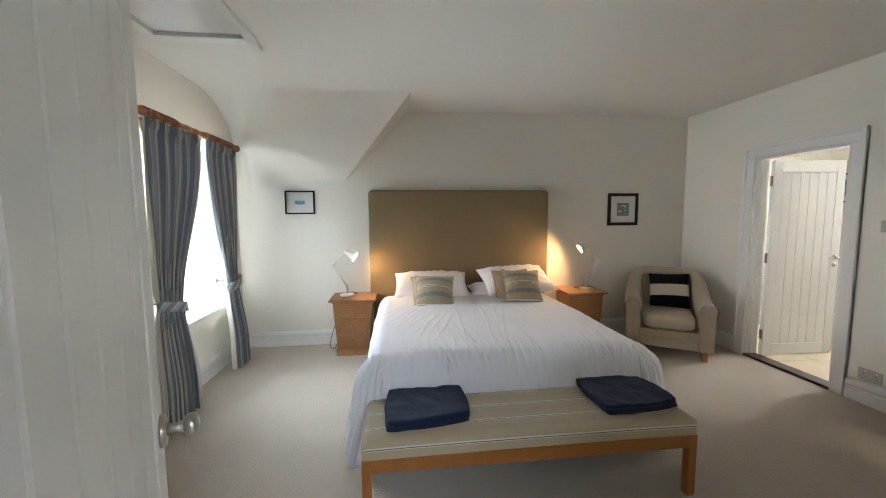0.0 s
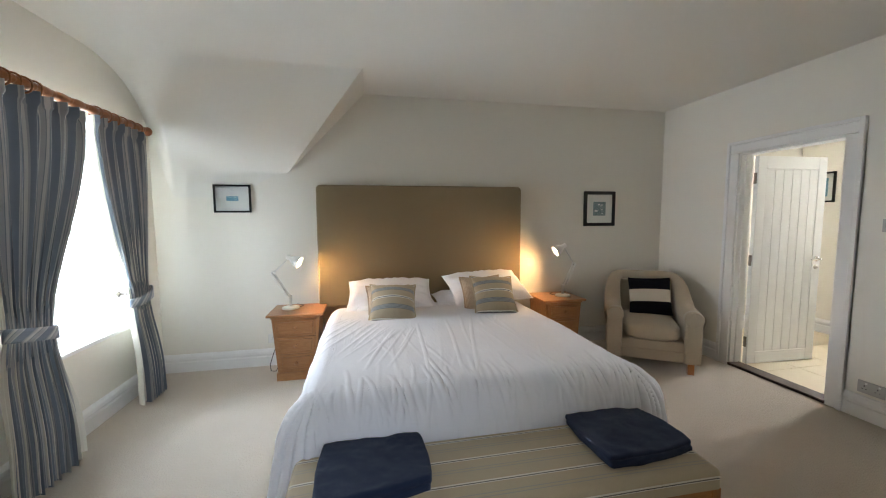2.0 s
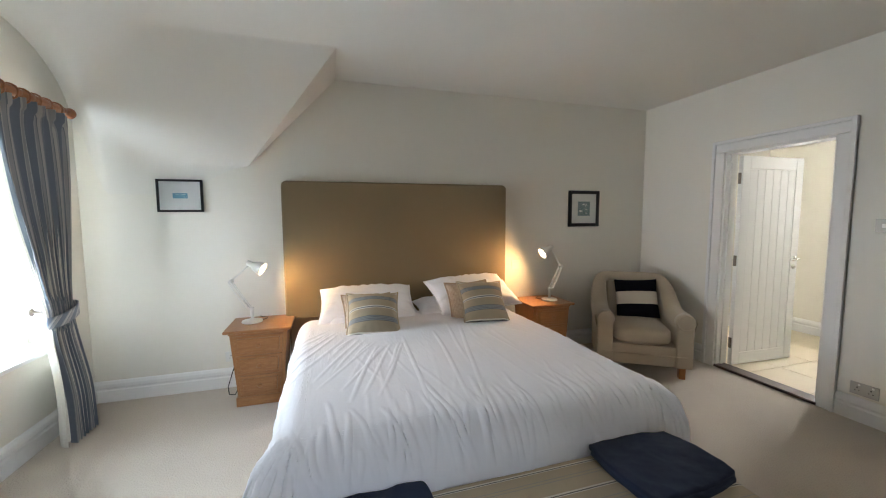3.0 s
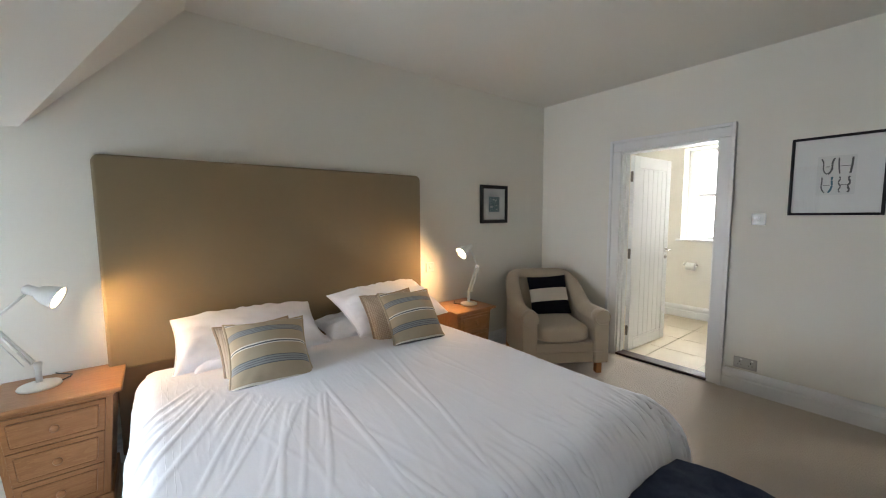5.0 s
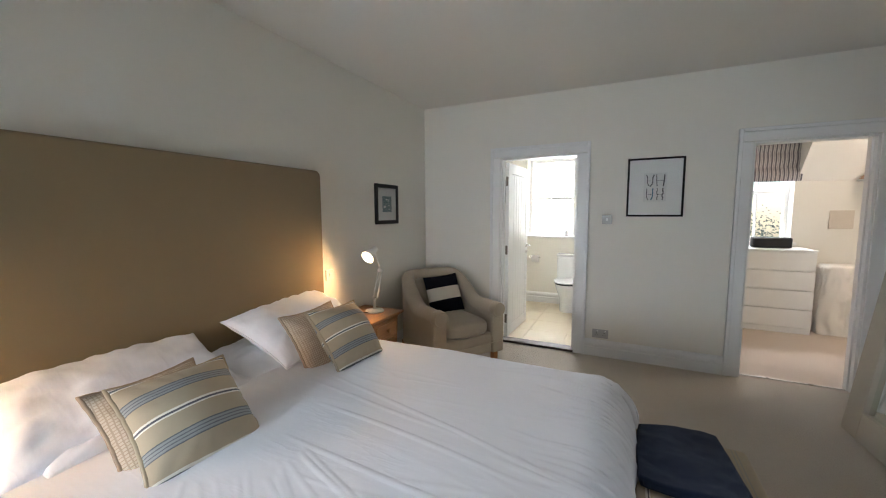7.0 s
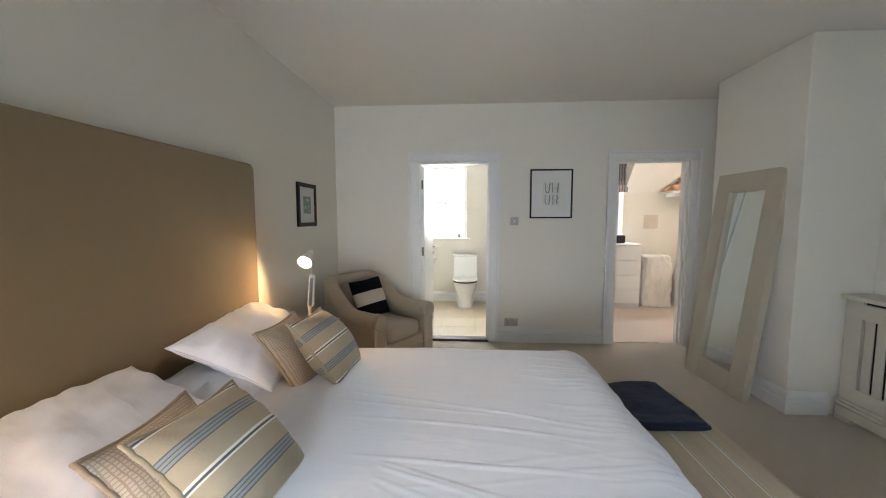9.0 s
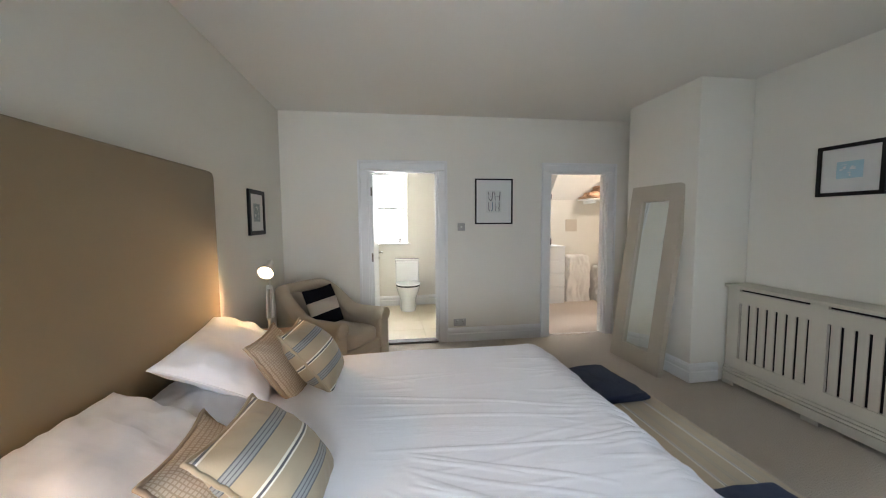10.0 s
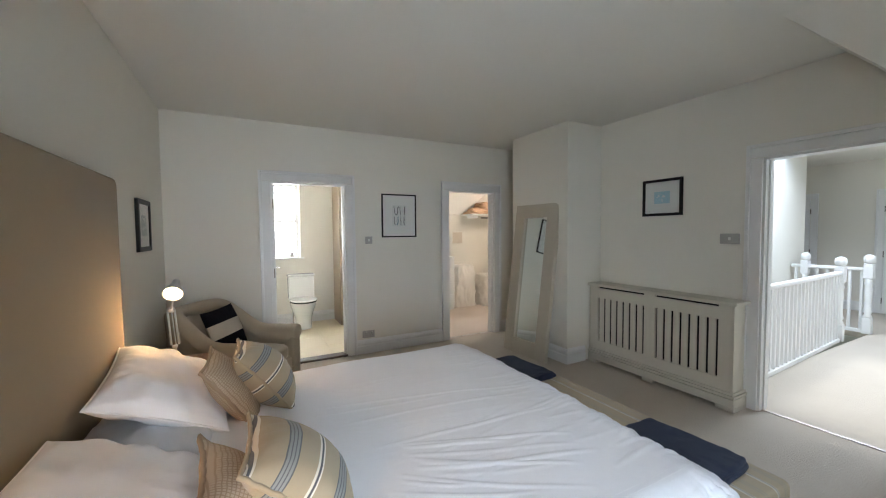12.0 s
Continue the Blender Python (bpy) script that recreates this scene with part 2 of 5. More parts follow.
M_CUSHION = stripes("striped_cushion", [
    (.143, .148, (0.74, 0.70, 0.60)), (.148, .155, (0.10, 0.10, 0.11)), (.155, .162, (0.74, 0.70, 0.60)),
    (.050, .054, (0.12, 0.125, 0.13)), (.054, .061, (0.265, 0.275, 0.27)), (.061, .064, (0.12, 0.125, 0.13)), (.064, .071, (0.265, 0.275, 0.27)), (.071, .074, (0.12, 0.125, 0.13)), (.074, .081, (0.265, 0.275, 0.27)), (.081, .085, (0.12, 0.125, 0.13))], 0.170, OAT, axis=1)
M_BENCH = stripes("striped_bench_cloth", [
    (.100, .104, (0.74, 0.70, 0.60)), (.104, .109, (0.12, 0.11, 0.10)), (.109, .117, (0.74, 0.70, 0.60)), (.030, .034, (0.36, 0.34, 0.29)), (.046, .050, (0.36, 0.34, 0.29))], 0.150, (0.49, 0.40, 0.27), axis=1)
M_CHECK = check_cloth("checked_cushion", (0.54, 0.44, 0.33), (0.33, 0.24, 0.165), 0.0105)
M_BLIND = stripes("striped_roman_blind", [(0, .014, (0.13, 0.12, 0.145)), (.023, .027, (0.22, 0.20, 0.22))], 0.038, (0.50, 0.48, 0.48))

# ---- mesh helpers ----


def part(name, bm, material, parent=None, label="", smooth=False):
    """Links a bmesh (or a mesh) as one mesh object under a thing or a part."""
    if isinstance(bm, bmesh.types.BMesh):
        me = bpy.data.meshes.new(name)
        bmesh.ops.recalc_face_normals(bm, faces=bm.faces)
        bm.to_mesh(me)
        bm.free()
    else:
        me = bm
    me.materials.append(material)
    if smooth:
        me.polygons.foreach_set("use_smooth", [True] * len(me.polygons))
        me.update()
    ob = new(name, me)
    if parent is not None:
        ob.parent = parent
    if label:
        tagged(ob, label)
    return ob


def thing(name, place=(0, 0, 0), rz=0.0, label="", category="", group="", kind=""):
    e = new(name)
    e.empty_display_size = 0.1
    e.matrix_basis = pose(*place, 0, 0, rz)
    return tagged(e, label, category, group, kind)


def box(bm, x0, y0, z0, x1, y1, z1, bevel=0.0, seg=2, m=None):
    r = bmesh.ops.create_cube(bm, size=1.0)
    vs = r["verts"]
    for v in vs:
        v.co = Vector(((x0 + x1) / 2 + v.co.x * (x1 - x0), (y0 + y1) / 2 + v.co.y * (y1 - y0), (z0 + z1) / 2 + v.co.z * (z1 - z0)))
    if bevel:
        es = list({e for v in vs for e in v.link_edges})
        out = bmesh.ops.bevel(bm, geom=es, offset=bevel, segments=seg, profile=0.5, affect="EDGES")
        vs = list({v for f in out["faces"] for v in f.verts} | {v for v in vs if v.is_valid})
    if m is not None:
        for v in vs:
            v.co = m @ v.co
    return bm


def boxes(*rows, bevel=0.0):
    bm = bmesh.new()
    for r in rows:
        box(bm, *r, bevel=bevel)
    return bm


def lathe(profile, seg=24, m=None, bm=None):
    """A turned body about z from (radius, height) pairs."""
    bm = bm or bmesh.new()
    rings = []
    for r, z in profile:
        ring = []
        for i in range(seg):
            a = 2 * math.pi * i / seg
            co = Vector((max(r, 1e-4) * math.cos(a), max(r, 1e-4) * math.sin(a), z))
            ring.append(bm.verts.new(m @ co if m is not None else co))
        rings.append(ring)
    for a, b in zip(rings, rings[1:]):
        for i in range(seg):
            bm.faces.new((a[i], a[(i + 1) % seg], b[(i + 1) % seg], b[i]))
    bm.faces.new(rings[0][::-1])
    bm.faces.new(rings[-1])
    return bm


def tube(points, r, seg=8, bm=None, closed=False):
    bm = bm or bmesh.new()
    pts = [Vector(p) for p in points]
    n = len(pts)
    rings = []
    for i, p in enumerate(pts):
        a = pts[i - 1] if (i > 0 or closed) else p
        b = pts[(i + 1) % n] if (i < n - 1 or closed) else p
        q = (b - a).to_track_quat("Z", "Y")
        rings.append([bm.verts.new(p + q @ Vector((r * math.cos(2 * math.pi * k / seg), r * math.sin(2 * math.pi * k / seg), 0))) for k in range(seg)])
    pairs = list(zip(rings, rings[1:])) + ([(rings[-1], rings[0])] if closed else [])
    for a, b in pairs:
        for k in range(seg):
            bm.faces.new((a[k], a[(k + 1) % seg], b[(k + 1) % seg], b[k]))
    if not closed:
        bm.faces.new(rings[0][::-1])
        bm.faces.new(rings[-1])
    return bm


def prism(profile, p, q, up=(0, 0, 1)):
    """A moulding: the profile of (out, up) pairs run from p to q; out points to the right of the run."""
    bm = bmesh.new()
    p, q, up = Vector(p), Vector(q), Vector(up)
    out = (q - p).cross(up).normalized()
    ends = [[bm.verts.new(e + out * a + up * b) for a, b in profile] for e in (p, q)]
    n = len(profile)
    for i in range(n):
        bm.faces.new((ends[0][i], ends[0][(i + 1) % n], ends[1][(i + 1) % n], ends[1][i]))
    bm.faces.new(ends[0][::-1])
    bm.faces.new(ends[1])
    return bm


def sheet(name, fn, nu, nv, uv=None, wrap=False):
    """A smooth grid mesh from fn(u, v) with u, v in 0..1, with cloth coordinates in metres from uv(u, v)."""
    verts = [fn(i / nu, j / nv) for j in range(nv + 1) for i in range(nu + 1)]
    w = nu + 1
    faces = [(j * w + i, j * w + i + 1, (j + 1) * w + i + 1, (j + 1) * w + i) for j in range(nv) for i in range(nu)]
    me = bpy.data.meshes.new(name)
    me.from_pydata([tuple(v) for v in verts], [], faces)
    if uv is not None:
        lay = me.uv_layers.new(name="cloth")
        coords = [uv(i / nu, j / nv) for j in range(nv + 1) for i in range(nu + 1)]
        flat = [0.0] * (len(me.loops) * 2)
        for k, lp in enumerate(me.loops):
            flat[2 * k], flat[2 * k + 1] = coords[lp.vertex_index]
        lay.data.foreach_set("uv", flat)
    me.polygons.foreach_set("use_smooth", [True] * len(me.polygons))
    return me


def soft_slab(name, lx, ly, top, low, r, nu, nv, place, dome=0.0):
    """A padded slab in one sheet: rounded over at radius r on all sides and hanging down to low; place maps its local points."""
    drop = r * math.pi / 2 + (top - low - r)

    def f(u, v):
        s, q = -drop + r + (lx - 2 * r + 2 * drop) * u, -drop + r + (ly - 2 * r + 2 * drop) * v
        ex, ey = min(lx - r, max(r, s)), min(ly - r, max(r, q))
        du, dv = s - ex, q - ey
        h = math.hypot(du, dv)
        x, y, z = ex, ey, top + dome * (1 - (2 * ex / lx - 1) ** 4) * (1 - (2 * ey / ly - 1) ** 4)
        if h > 1e-6:
            a = min(h / r, math.pi / 2)
            out, down = r * math.sin(a), r * (1 - math.cos(a)) + max(0.0, h - r * math.pi / 2)
            x, y, z = x + du / h * out, y + dv / h * out, z - down
        return place(x, y, max(z, low))
    return sheet(name, f, nu, nv, lambda u, v: (-drop + (lx + 2 * drop) * u, -drop + (ly + 2 * drop) * v))


def thick(ob, t, offset=0.0):
    md = ob.modifiers.new("thickness", "SOLIDIFY")
    md.thickness, md.offset = t, offset
    return ob


def fbm(x, y, z, octaves=3):
    s, a = 0.0, 1.0
    for _ in range(octaves):
        s += a * noise.noise(Vector((x, y, z)))
        x, y, z, a = x * 2.03, y * 2.03, z * 2.03, a * 0.5
    return s


def smooth01(x):
    x = min(1.0, max(0.0, x))
    return x * x * (3 - 2 * x)


# ---- the shell of the bedroom ----
WEST, EAST, NORTH, SOUTH, TOP = -1.12, 4.10, 4.75, 0.517, 2.60
WT = 0.13
D1 = (3.05, 3.83)
D2 = (0.97, 1.70)
D3 = (0.42, 1.18)
DH = 1.985
WIN = (3.32, 4.44, 0.57, 2.08)


def wall(name, axis, at, thick_, a0, a1, z0, z1, holes=(), material=None, label=""):
    """A wall across axis at its face, of the thickness given, from a0 to a1, with holes (b0, b1, low, high) right through it."""
    bm = bmesh.new()

    def slab(s0, s1, l, h):
        if s1 - s0 < 1e-4 or h - l < 1e-4:
            return
        u0, u1 = sorted((at, at + thick_))
        if axis == "x":
            box(bm, u0, s0, l, u1, s1, h)
        else:
            box(bm, s0, u0, l, s1, u1, h)
    at_a = a0
    for b0, b1, low, high in sorted(holes):
        slab(at_a, b0, z0, z1)
        slab(b0, b1, z0, low)
        slab(b0, b1, high, z1)
        at_a = b1
    slab(at_a, a1, z0, z1)
    ob = part(name, bm, material or M_WALL)
    return tagged(ob, label or "smooth cream-painted plaster wall", "wall", kind="structure")


wall("wall_west", "x", WEST, -0.30, -0.2, 5.0, 0, 2.75, [(WIN[0], WIN[1], WIN[2], WIN[3])], label="cream plaster wall with a deep window opening")
wall("wall_north", "y", NORTH, 0.25, WEST, EAST, 0, 2.75, label="cream plaster wall behind the bed")
wall("wall_east", "x", EAST, WT, SOUTH, NORTH, 0, 2.75, [(*D2, 0, DH), (*D1, 0, DH)], label="cream plaster wall with two doorways")
wall("wall_south", "y", SOUTH, -WT, WEST, EAST, 0, 2.75, [(*D3, 0, DH)], label="cream plaster wall with the entrance doorway")
tagged(part("wall_chimney", boxes((2.674, SOUTH + 0.002, 0, 3.60, 1.035, 2.596), bevel=0.006), M_WALL), "cream plaster chimney breast standing out from the wall", "wall", kind="structure")
tagged(part("ceiling", boxes((WEST, SOUTH, TOP, EAST, NORTH, TOP + 0.12)), M_CEIL), "flat cream-painted plaster ceiling", "ceiling", kind="structure")


def soft_min(a, b, k):
    return min(a, b) - math.log(1 + math.exp(-k * abs(a - b))) / k


def slope(u, v, y_top, wall_y, z_low, x_top, coved):
    """A sloping ceiling from the flat ceiling at y_top down to the wall: rounded into both by the plasterer, crisp at its free edge, coved where it meets the window wall."""
    way = 1 if wall_y > y_top else -1
    run = abs(wall_y - y_top)
    fall = TOP - z_low
    d = -0.32 + (run + 0.32 + 0.20 * (1 - smooth01((u - 0.5) / 0.5))) * v
    crisp = 11 * 45 ** smooth01((u - 0.12) / 0.88)
    z = soft_min(TOP - 0.001, TOP - fall / run * d, crisp)
    y = soft_min(run - 0.001, d, crisp * 1.3)
    k = smooth01(u / 0.17)
    a = v * math.pi / 2
    y_c, z_c = -0.10 + (run + 0.10) * math.sin(a), coved + (TOP - coved) * math.cos(a)
    y, z = y_c + (y - y_c) * k, z_c + (z - z_c) * k
    p = min(1.0, max(0.0, (TOP - z) / fall))
    edge = x_top + (0.02 - x_top) * p
    return (WEST + (edge - WEST) * u, y_top + way * y, z)


def north_slope(u, v):
    return slope(u, v, 4.10, NORTH, 1.84, 0.73, 2.08)


def south_slope(u, v):
    return slope(u, v, 1.42, SOUTH, 1.80, 0.753, 1.95)


tagged(part("ceiling_slope_north", sheet("slope", north_slope, 90, 60), M_CEIL), "sloping plaster ceiling with a rounded cove", "ceiling", kind="structure")
tagged(part("ceiling_slope_south", sheet("slope", south_slope, 90, 60), M_CEIL), "sloping plaster ceiling with a rounded cove", "ceiling", kind="structure")


def tri(a, b, c):
    bm = bmesh.new()
    bm.faces.new([bm.verts.new(p) for p in (a, b, c)])
    return bm


tagged(part("ceiling_hip_north", tri((0.73, 4.10, TOP), (0.73, NORTH, TOP), (0.02, NORTH, 1.84)), M_CEIL), "triangular plaster hip beside the sloping ceiling", "ceiling", kind="structure")
tagged(part("ceiling_hip_south", tri((0.753, 1.42, TOP), (0.753, SOUTH, TOP), (0.02, SOUTH, 1.80)), M_CEIL), "triangular plaster hip beside the sloping ceiling", "ceiling", kind="structure")

tagged(part("floor", boxes((WEST, SOUTH - WT, -0.1, EAST, NORTH, 0.0)), M_CARPET), "beige cut-pile bedroom carpet", "carpet", kind="structure")

# ---- skirting, casings, doors and windows ----
SKIRT = [(0, 0), (0.020, 0), (0.020, 0.088), (0.013, 0.097), (0.013, 0.108), (0.021, 0.116), (0.019, 0.140), (0.009, 0.158), (0, 0.165)]


def skirting(p, q, material=None):
    ob = part("baseboard", prism(SKIRT, (*p, 0), (*q, 0)), material or M_TRIM)
    return tagged(ob, "white gloss moulded skirting board with grooves", "skirting board", kind="structure")


CW = 0.108
skirting((WEST, NORTH), (EAST, NORTH))
skirting((EAST, NORTH - 0.02), (EAST, D1[1] + CW))
skirting((EAST, D1[0] - CW), (EAST, D2[1] + CW))
skirting((EAST, D2[0] - CW), (EAST, SOUTH))
skirting((EAST - 0.02, SOUTH), (3.60, SOUTH))
skirting((3.622, 1.035), (2.652, 1.035))
skirting((2.674, 1.035), (2.674, SOUTH + 0.25))
skirting((D3[0] - CW, SOUTH), (WEST, SOUTH))
skirting((WEST, SOUTH + 0.02), (WEST, NORTH - 0.02))


def casing(name, axis, face, out, a0, a1, h, w=CW):
    """A moulded architrave round an opening: boards with a raised outer bead; out is +1 or -1 along axis."""
    root = thing(name, label="white gloss moulded door architrave", category="door frame", kind="structure")

    def b(s0, s1, l, hh, d):
        u0, u1 = sorted((face + out * 0.001, face + out * d))
        return (u0, s0, l, u1, s1, hh) if axis == "x" else (s0, u0, l, s1, u1, hh)
    for s0, s1, o0, o1 in ((a0 - w, a0 - 0.004, a0 - w, a0 - w + 0.028), (a1 + 0.004, a1 + w, a1 + w - 0.028, a1 + w)):
        part("upright", boxes(b(s0, s1, 0, h, 0.020), b(o0, o1, 0, h + w, 0.034), bevel=0.004), M_TRIM, root)
    part("head", boxes(b(a0 - w + 0.028, a1 + w - 0.028, h + 0.004, h + w - 0.028, 0.0205), b(a0 - w + 0.028, a1 + w - 0.028, h + w - 0.028, h + w, 0.0335), bevel=0.004), M_TRIM, root)
    return root


def lining(name, axis, f0, f1, a0, a1, h):
    """The jamb lining inside an opening, with its stop."""
    root = thing(name, label="white painted door lining", category="door frame", kind="structure")

    def b(s0, s1, l, hh, u0=f0 - 0.001, u1=f1 + 0.001):
        u0, u1 = sorted((u0, u1))
        return (u0, s0, l, u1, s1, hh) if axis == "x" else (s0, u0, l, s1, u1, hh)
    mid = (f0 + f1) / 2
    part("jamb", boxes(b(a0 - 0.004, a0 + 0.012, 0, h), b(a0 + 0.012, a0 + 0.024, 0, h, mid - 0.02, mid + 0.02)), M_TRIM, root)
    part("jamb", boxes(b(a1 - 0.012, a1 + 0.004, 0, h), b(a1 - 0.024, a1 - 0.012, 0, h, mid - 0.02, mid + 0.02)), M_TRIM, root)
    part("head_lining", boxes(b(a0 + 0.012, a1 - 0.012, h - 0.014, h + 0.004)), M_TRIM, root)


casing("door_frame_1", "x", EAST, -1, *D1, DH)
casing("door_frame_2", "x", EAST, -1, *D2, DH)
casing("door_frame_3", "y", SOUTH, 1, *D3, DH)
casing("door_frame_4", "y", SOUTH - WT, -1, *D3, DH)
lining("door_lining_1", "x", EAST, EAST + WT, *D1, DH)
lining("door_lining_2", "x", EAST, EAST + WT, *D2, DH)
lining("door_lining_3", "y", SOUTH - WT, SOUTH, *D3, DH)


def plank_door(name, hinge, rz, width, height, label, side=1, knob=False):
    """A ledged plank door: framed edges with V-jointed boards between them. Local x runs from the hinge to the free edge; side picks the face that turns to local +y."""
    root = thing(name, hinge, rz, label, "door", kind="structure")
    t = 0.040
    st = 0.095
    part("stile", boxes((0.003, -t / 2, 0.008, st, t / 2, height - 0.004), bevel=0.003), M_DOOR, root)
    part("stile", boxes((width - st, -t / 2, 0.008, width - 0.004, t / 2, height - 0.004), bevel=0.003), M_DOOR, root)
    part("rail", boxes((st + 0.0005, -t / 2, 0.008, width - st - 0.0005, t / 2, 0.12), bevel=0.003), M_DOOR, root)
    part("rail", boxes((st + 0.0005, -t / 2, height - 0.12, width - st - 0.0005, t / 2, height - 0.004), bevel=0.003), M_DOOR, root)
    n = 6
    bw = (width - 2 * st) / n
    for i in range(n):
        part("plank", boxes((st + i * bw + 0.0004, -t / 2 + 0.003, 0.121, st + (i + 1) * bw - 0.0004, t / 2 - 0.003, height - 0.121), bevel=0.0055), M_DOOR, root)
    hx = width - (0.042 if knob else 0.055)
    for s in (-1, 1):
        turn = pose(hx, s * t / 2, 1.05 if knob else 1.0, -90 * s, 0, 0)
        if knob:
            plate = part("rose", lathe([(0.030, 0), (0.030, 0.006), (0.026, 0.010)], 24, turn), M_STEEL, root, "brushed nickel rose", True)
            part("neck", lathe([(0.011, 0.010), (0.009, 0.026), (0.012, 0.036)], 20, turn), M_STEEL, plate, smooth=True)
            part("knob", lathe([(0.010, 0.036), (0.017, 0.039), (0.022, 0.047), (0.021, 0.055), (0.013, 0.061), (0.0, 0.063)], 24, turn), M_STEEL, plate, "satin nickel oval knob", True)
        else:
            plate = part("rose", lathe([(0.026, 0), (0.026, 0.008), (0.022, 0.011)], 24, turn), M_CHROME, root, "chrome rose", True)
            pts = [turn @ Vector(p) for p in ((0, 0, 0.010), (0, 0, 0.045), (-0.012, 0, 0.054), (-0.035, 0, 0.056), (-0.115, 0, 0.054))]
            part("lever", tube(pts, 0.009, 12), M_CHROME, plate, "chrome lever handle", True)
            turn2 = pose(hx, s * t / 2, 0.925, -90 * s, 0, 0)
            part("thumb_turn", lathe([(0.024, 0), (0.024, 0.007), (0.010, 0.009), (0.010, 0.022)], 20, turn2), M_STEEL, root, "steel thumb turn", True)
    for z in (0.22, 1.0, 1.76):
        part("hinge", boxes((-0.010, -0.012, z - 0.05, 0.002, 0.012, z + 0.05), bevel=0.003), M_HINGE, root, "aged steel butt hinge")
    return root


plank_door("door_1", (EAST + WT + 0.02, D1[1] - 0.028, 0), -2.5, 0.765, 1.965, "white plank door standing open into the bathroom")
plank_door("door_3", (D3[0] + 0.02, SOUTH + 0.035, 0), 115.0, 0.755, 1.965, "white plank entrance door standing open with a nickel knob", knob=True)
tagged(part("threshold", boxes((EAST - 0.015, D1[0] + 0.002, 0.0, EAST + WT - 0.02, D1[1] - 0.002, 0.024), bevel=0.004), M_OAKDARK), "dark wooden threshold strip in the bathroom doorway", "threshold", kind="structure")
tagged(part("threshold_bar", boxes((EAST + 0.05, D2[0] + 0.002, 0.0, EAST + 0.075, D2[1] - 0.002, 0.008), bevel=0.003), M_STEEL), "thin metal carpet bar in the doorway", "threshold", kind="structure")
tagged(part("threshold_bar", boxes((D3[0] + 0.002, SOUTH - 0.06, 0.0, D3[1] - 0.002, SOUTH - 0.035, 0.008), bevel=0.003), M_STEEL), "thin metal carpet bar in the doorway", "threshold", kind="structure")


def window(name, axis, at, inward, a0, a1, z0, z1, label, cols=2, sash=True, fw=0.05):
    """A white painted window: frame, glazing bars and panes in the plane axis = at."""
    root = thing(name, label=label, category="window", kind="structure")

    def b(s0, s1, l, h, d0=-0.03, d1=0.03):
        u0, u1 = sorted((at + d0, at + d1))
        return (u0, s0, l, u1, s1, h) if axis == "x" else (s0, u0, l, s1, u1, h)
    fr = part("window_frame", boxes(b(a0, a0 + fw, z0, z1), b(a1 - fw, a1, z0, z1), b(a0 + fw, a1 - fw, z0, z0 + fw), b(a0 + fw, a1 - fw, z1 - fw, z1), bevel=0.004), M_TRIM, root)
    zm = (z0 + z1) / 2
    if sash:
        part("meeting_rail", boxes(b(a0 + fw, a1 - fw, zm - 0.022, zm + 0.022, -0.025, 0.025), bevel=0.004), M_TRIM, root)
    w = (a1 - a0 - 2 * fw) / cols
    for i in range(1, cols):
        x = a0 + fw + i * w
        part("glazing_bar", boxes(b(x - 0.011, x + 0.011, z0 + fw, z1 - fw, -0.018, 0.018), bevel=0.003), M_TRIM, root)
    for i in range(cols):
        for l, h in (((z0 + fw, zm - 0.022), (zm + 0.022, z1 - fw)) if sash else ((z0 + fw, z1 - fw),)):
            p = part("pane", boxes(b(a0 + fw + i * w + (0.011 if i else 0), a0 + fw + (i + 1) * w - (0.011 if i < cols - 1 else 0), l, h, -0.003, 0.003)), M_GLASS, root)
            p.visible_shadow = False
    return root


w1 = window("window_1", "x", WEST - 0.21, 1, WIN[0], WIN[1], WIN[2], WIN[3], "white casement window in a deep reveal, bright with daylight", 2, True, 0.055)
part("window_sill", boxes((WEST - 0.18, WIN[0] - 0.03, WIN[2] - 0.002, WEST + 0.035, WIN[1] + 0.03, WIN[2] + 0.026), bevel=0.006), M_TRIM, w1)
part("latch", tube([(WEST - 0.175, 3.80, 1.50), (WEST - 0.15, 3.80, 1.52), (WEST - 0.145, 3.80, 1.60)], 0.007, 8), M_TRIM, w1, "white window catch")

# ---- bathroom ----
BX1, BY0, BY1 = 6.12, 2.30, 4.75
BW = (3.30, 4.02, 1.03, 2.24)
wall("wall_bathroom_east", "x", BX1, 0.32, BY0, BY1 + 0.1, 0, 2.75, [(BW[0], BW[1], BW[2], BW[3])])
wall("wall_bathroom_north", "y", BY1, 0.25, EAST + WT, BX1, 0, 2.75)
wall("wall_bathroom_south", "y", BY0, -0.12, EAST + WT, BX1, 0, 2.75)
tagged(part("ceiling_bathroom", boxes((EAST + WT, BY0, 2.45, BX1, BY1, 2.56)), M_CEIL), "white plaster bathroom ceiling", "ceiling", kind="structure")
w2 = window("window_2", "x", BX1 + 0.20, -1, *BW, "white sash window in the bathroom with bright daylight", 2, True, 0.055)
part("window_sill", boxes((BX1 - 0.05, BW[0] - 0.05, BW[2] - 0.001, BX1 + 0.17, BW[1] + 0.05, BW[2] + 0.024), bevel=0.005), M_TRIM, w2)
skirting((EAST + WT, BY1), (BX1, BY1))
skirting((BX1, BY1 - 0.02), (BX1, 2.792))
tagged(part("shower_tiling", boxes((5.62, 2.69, 0.0, BX1 - 0.002, 2.79, 2.30), bevel=0.004), M_BTILE), "brown stone-tiled shower side wall", "tiled wall", kind="structure")


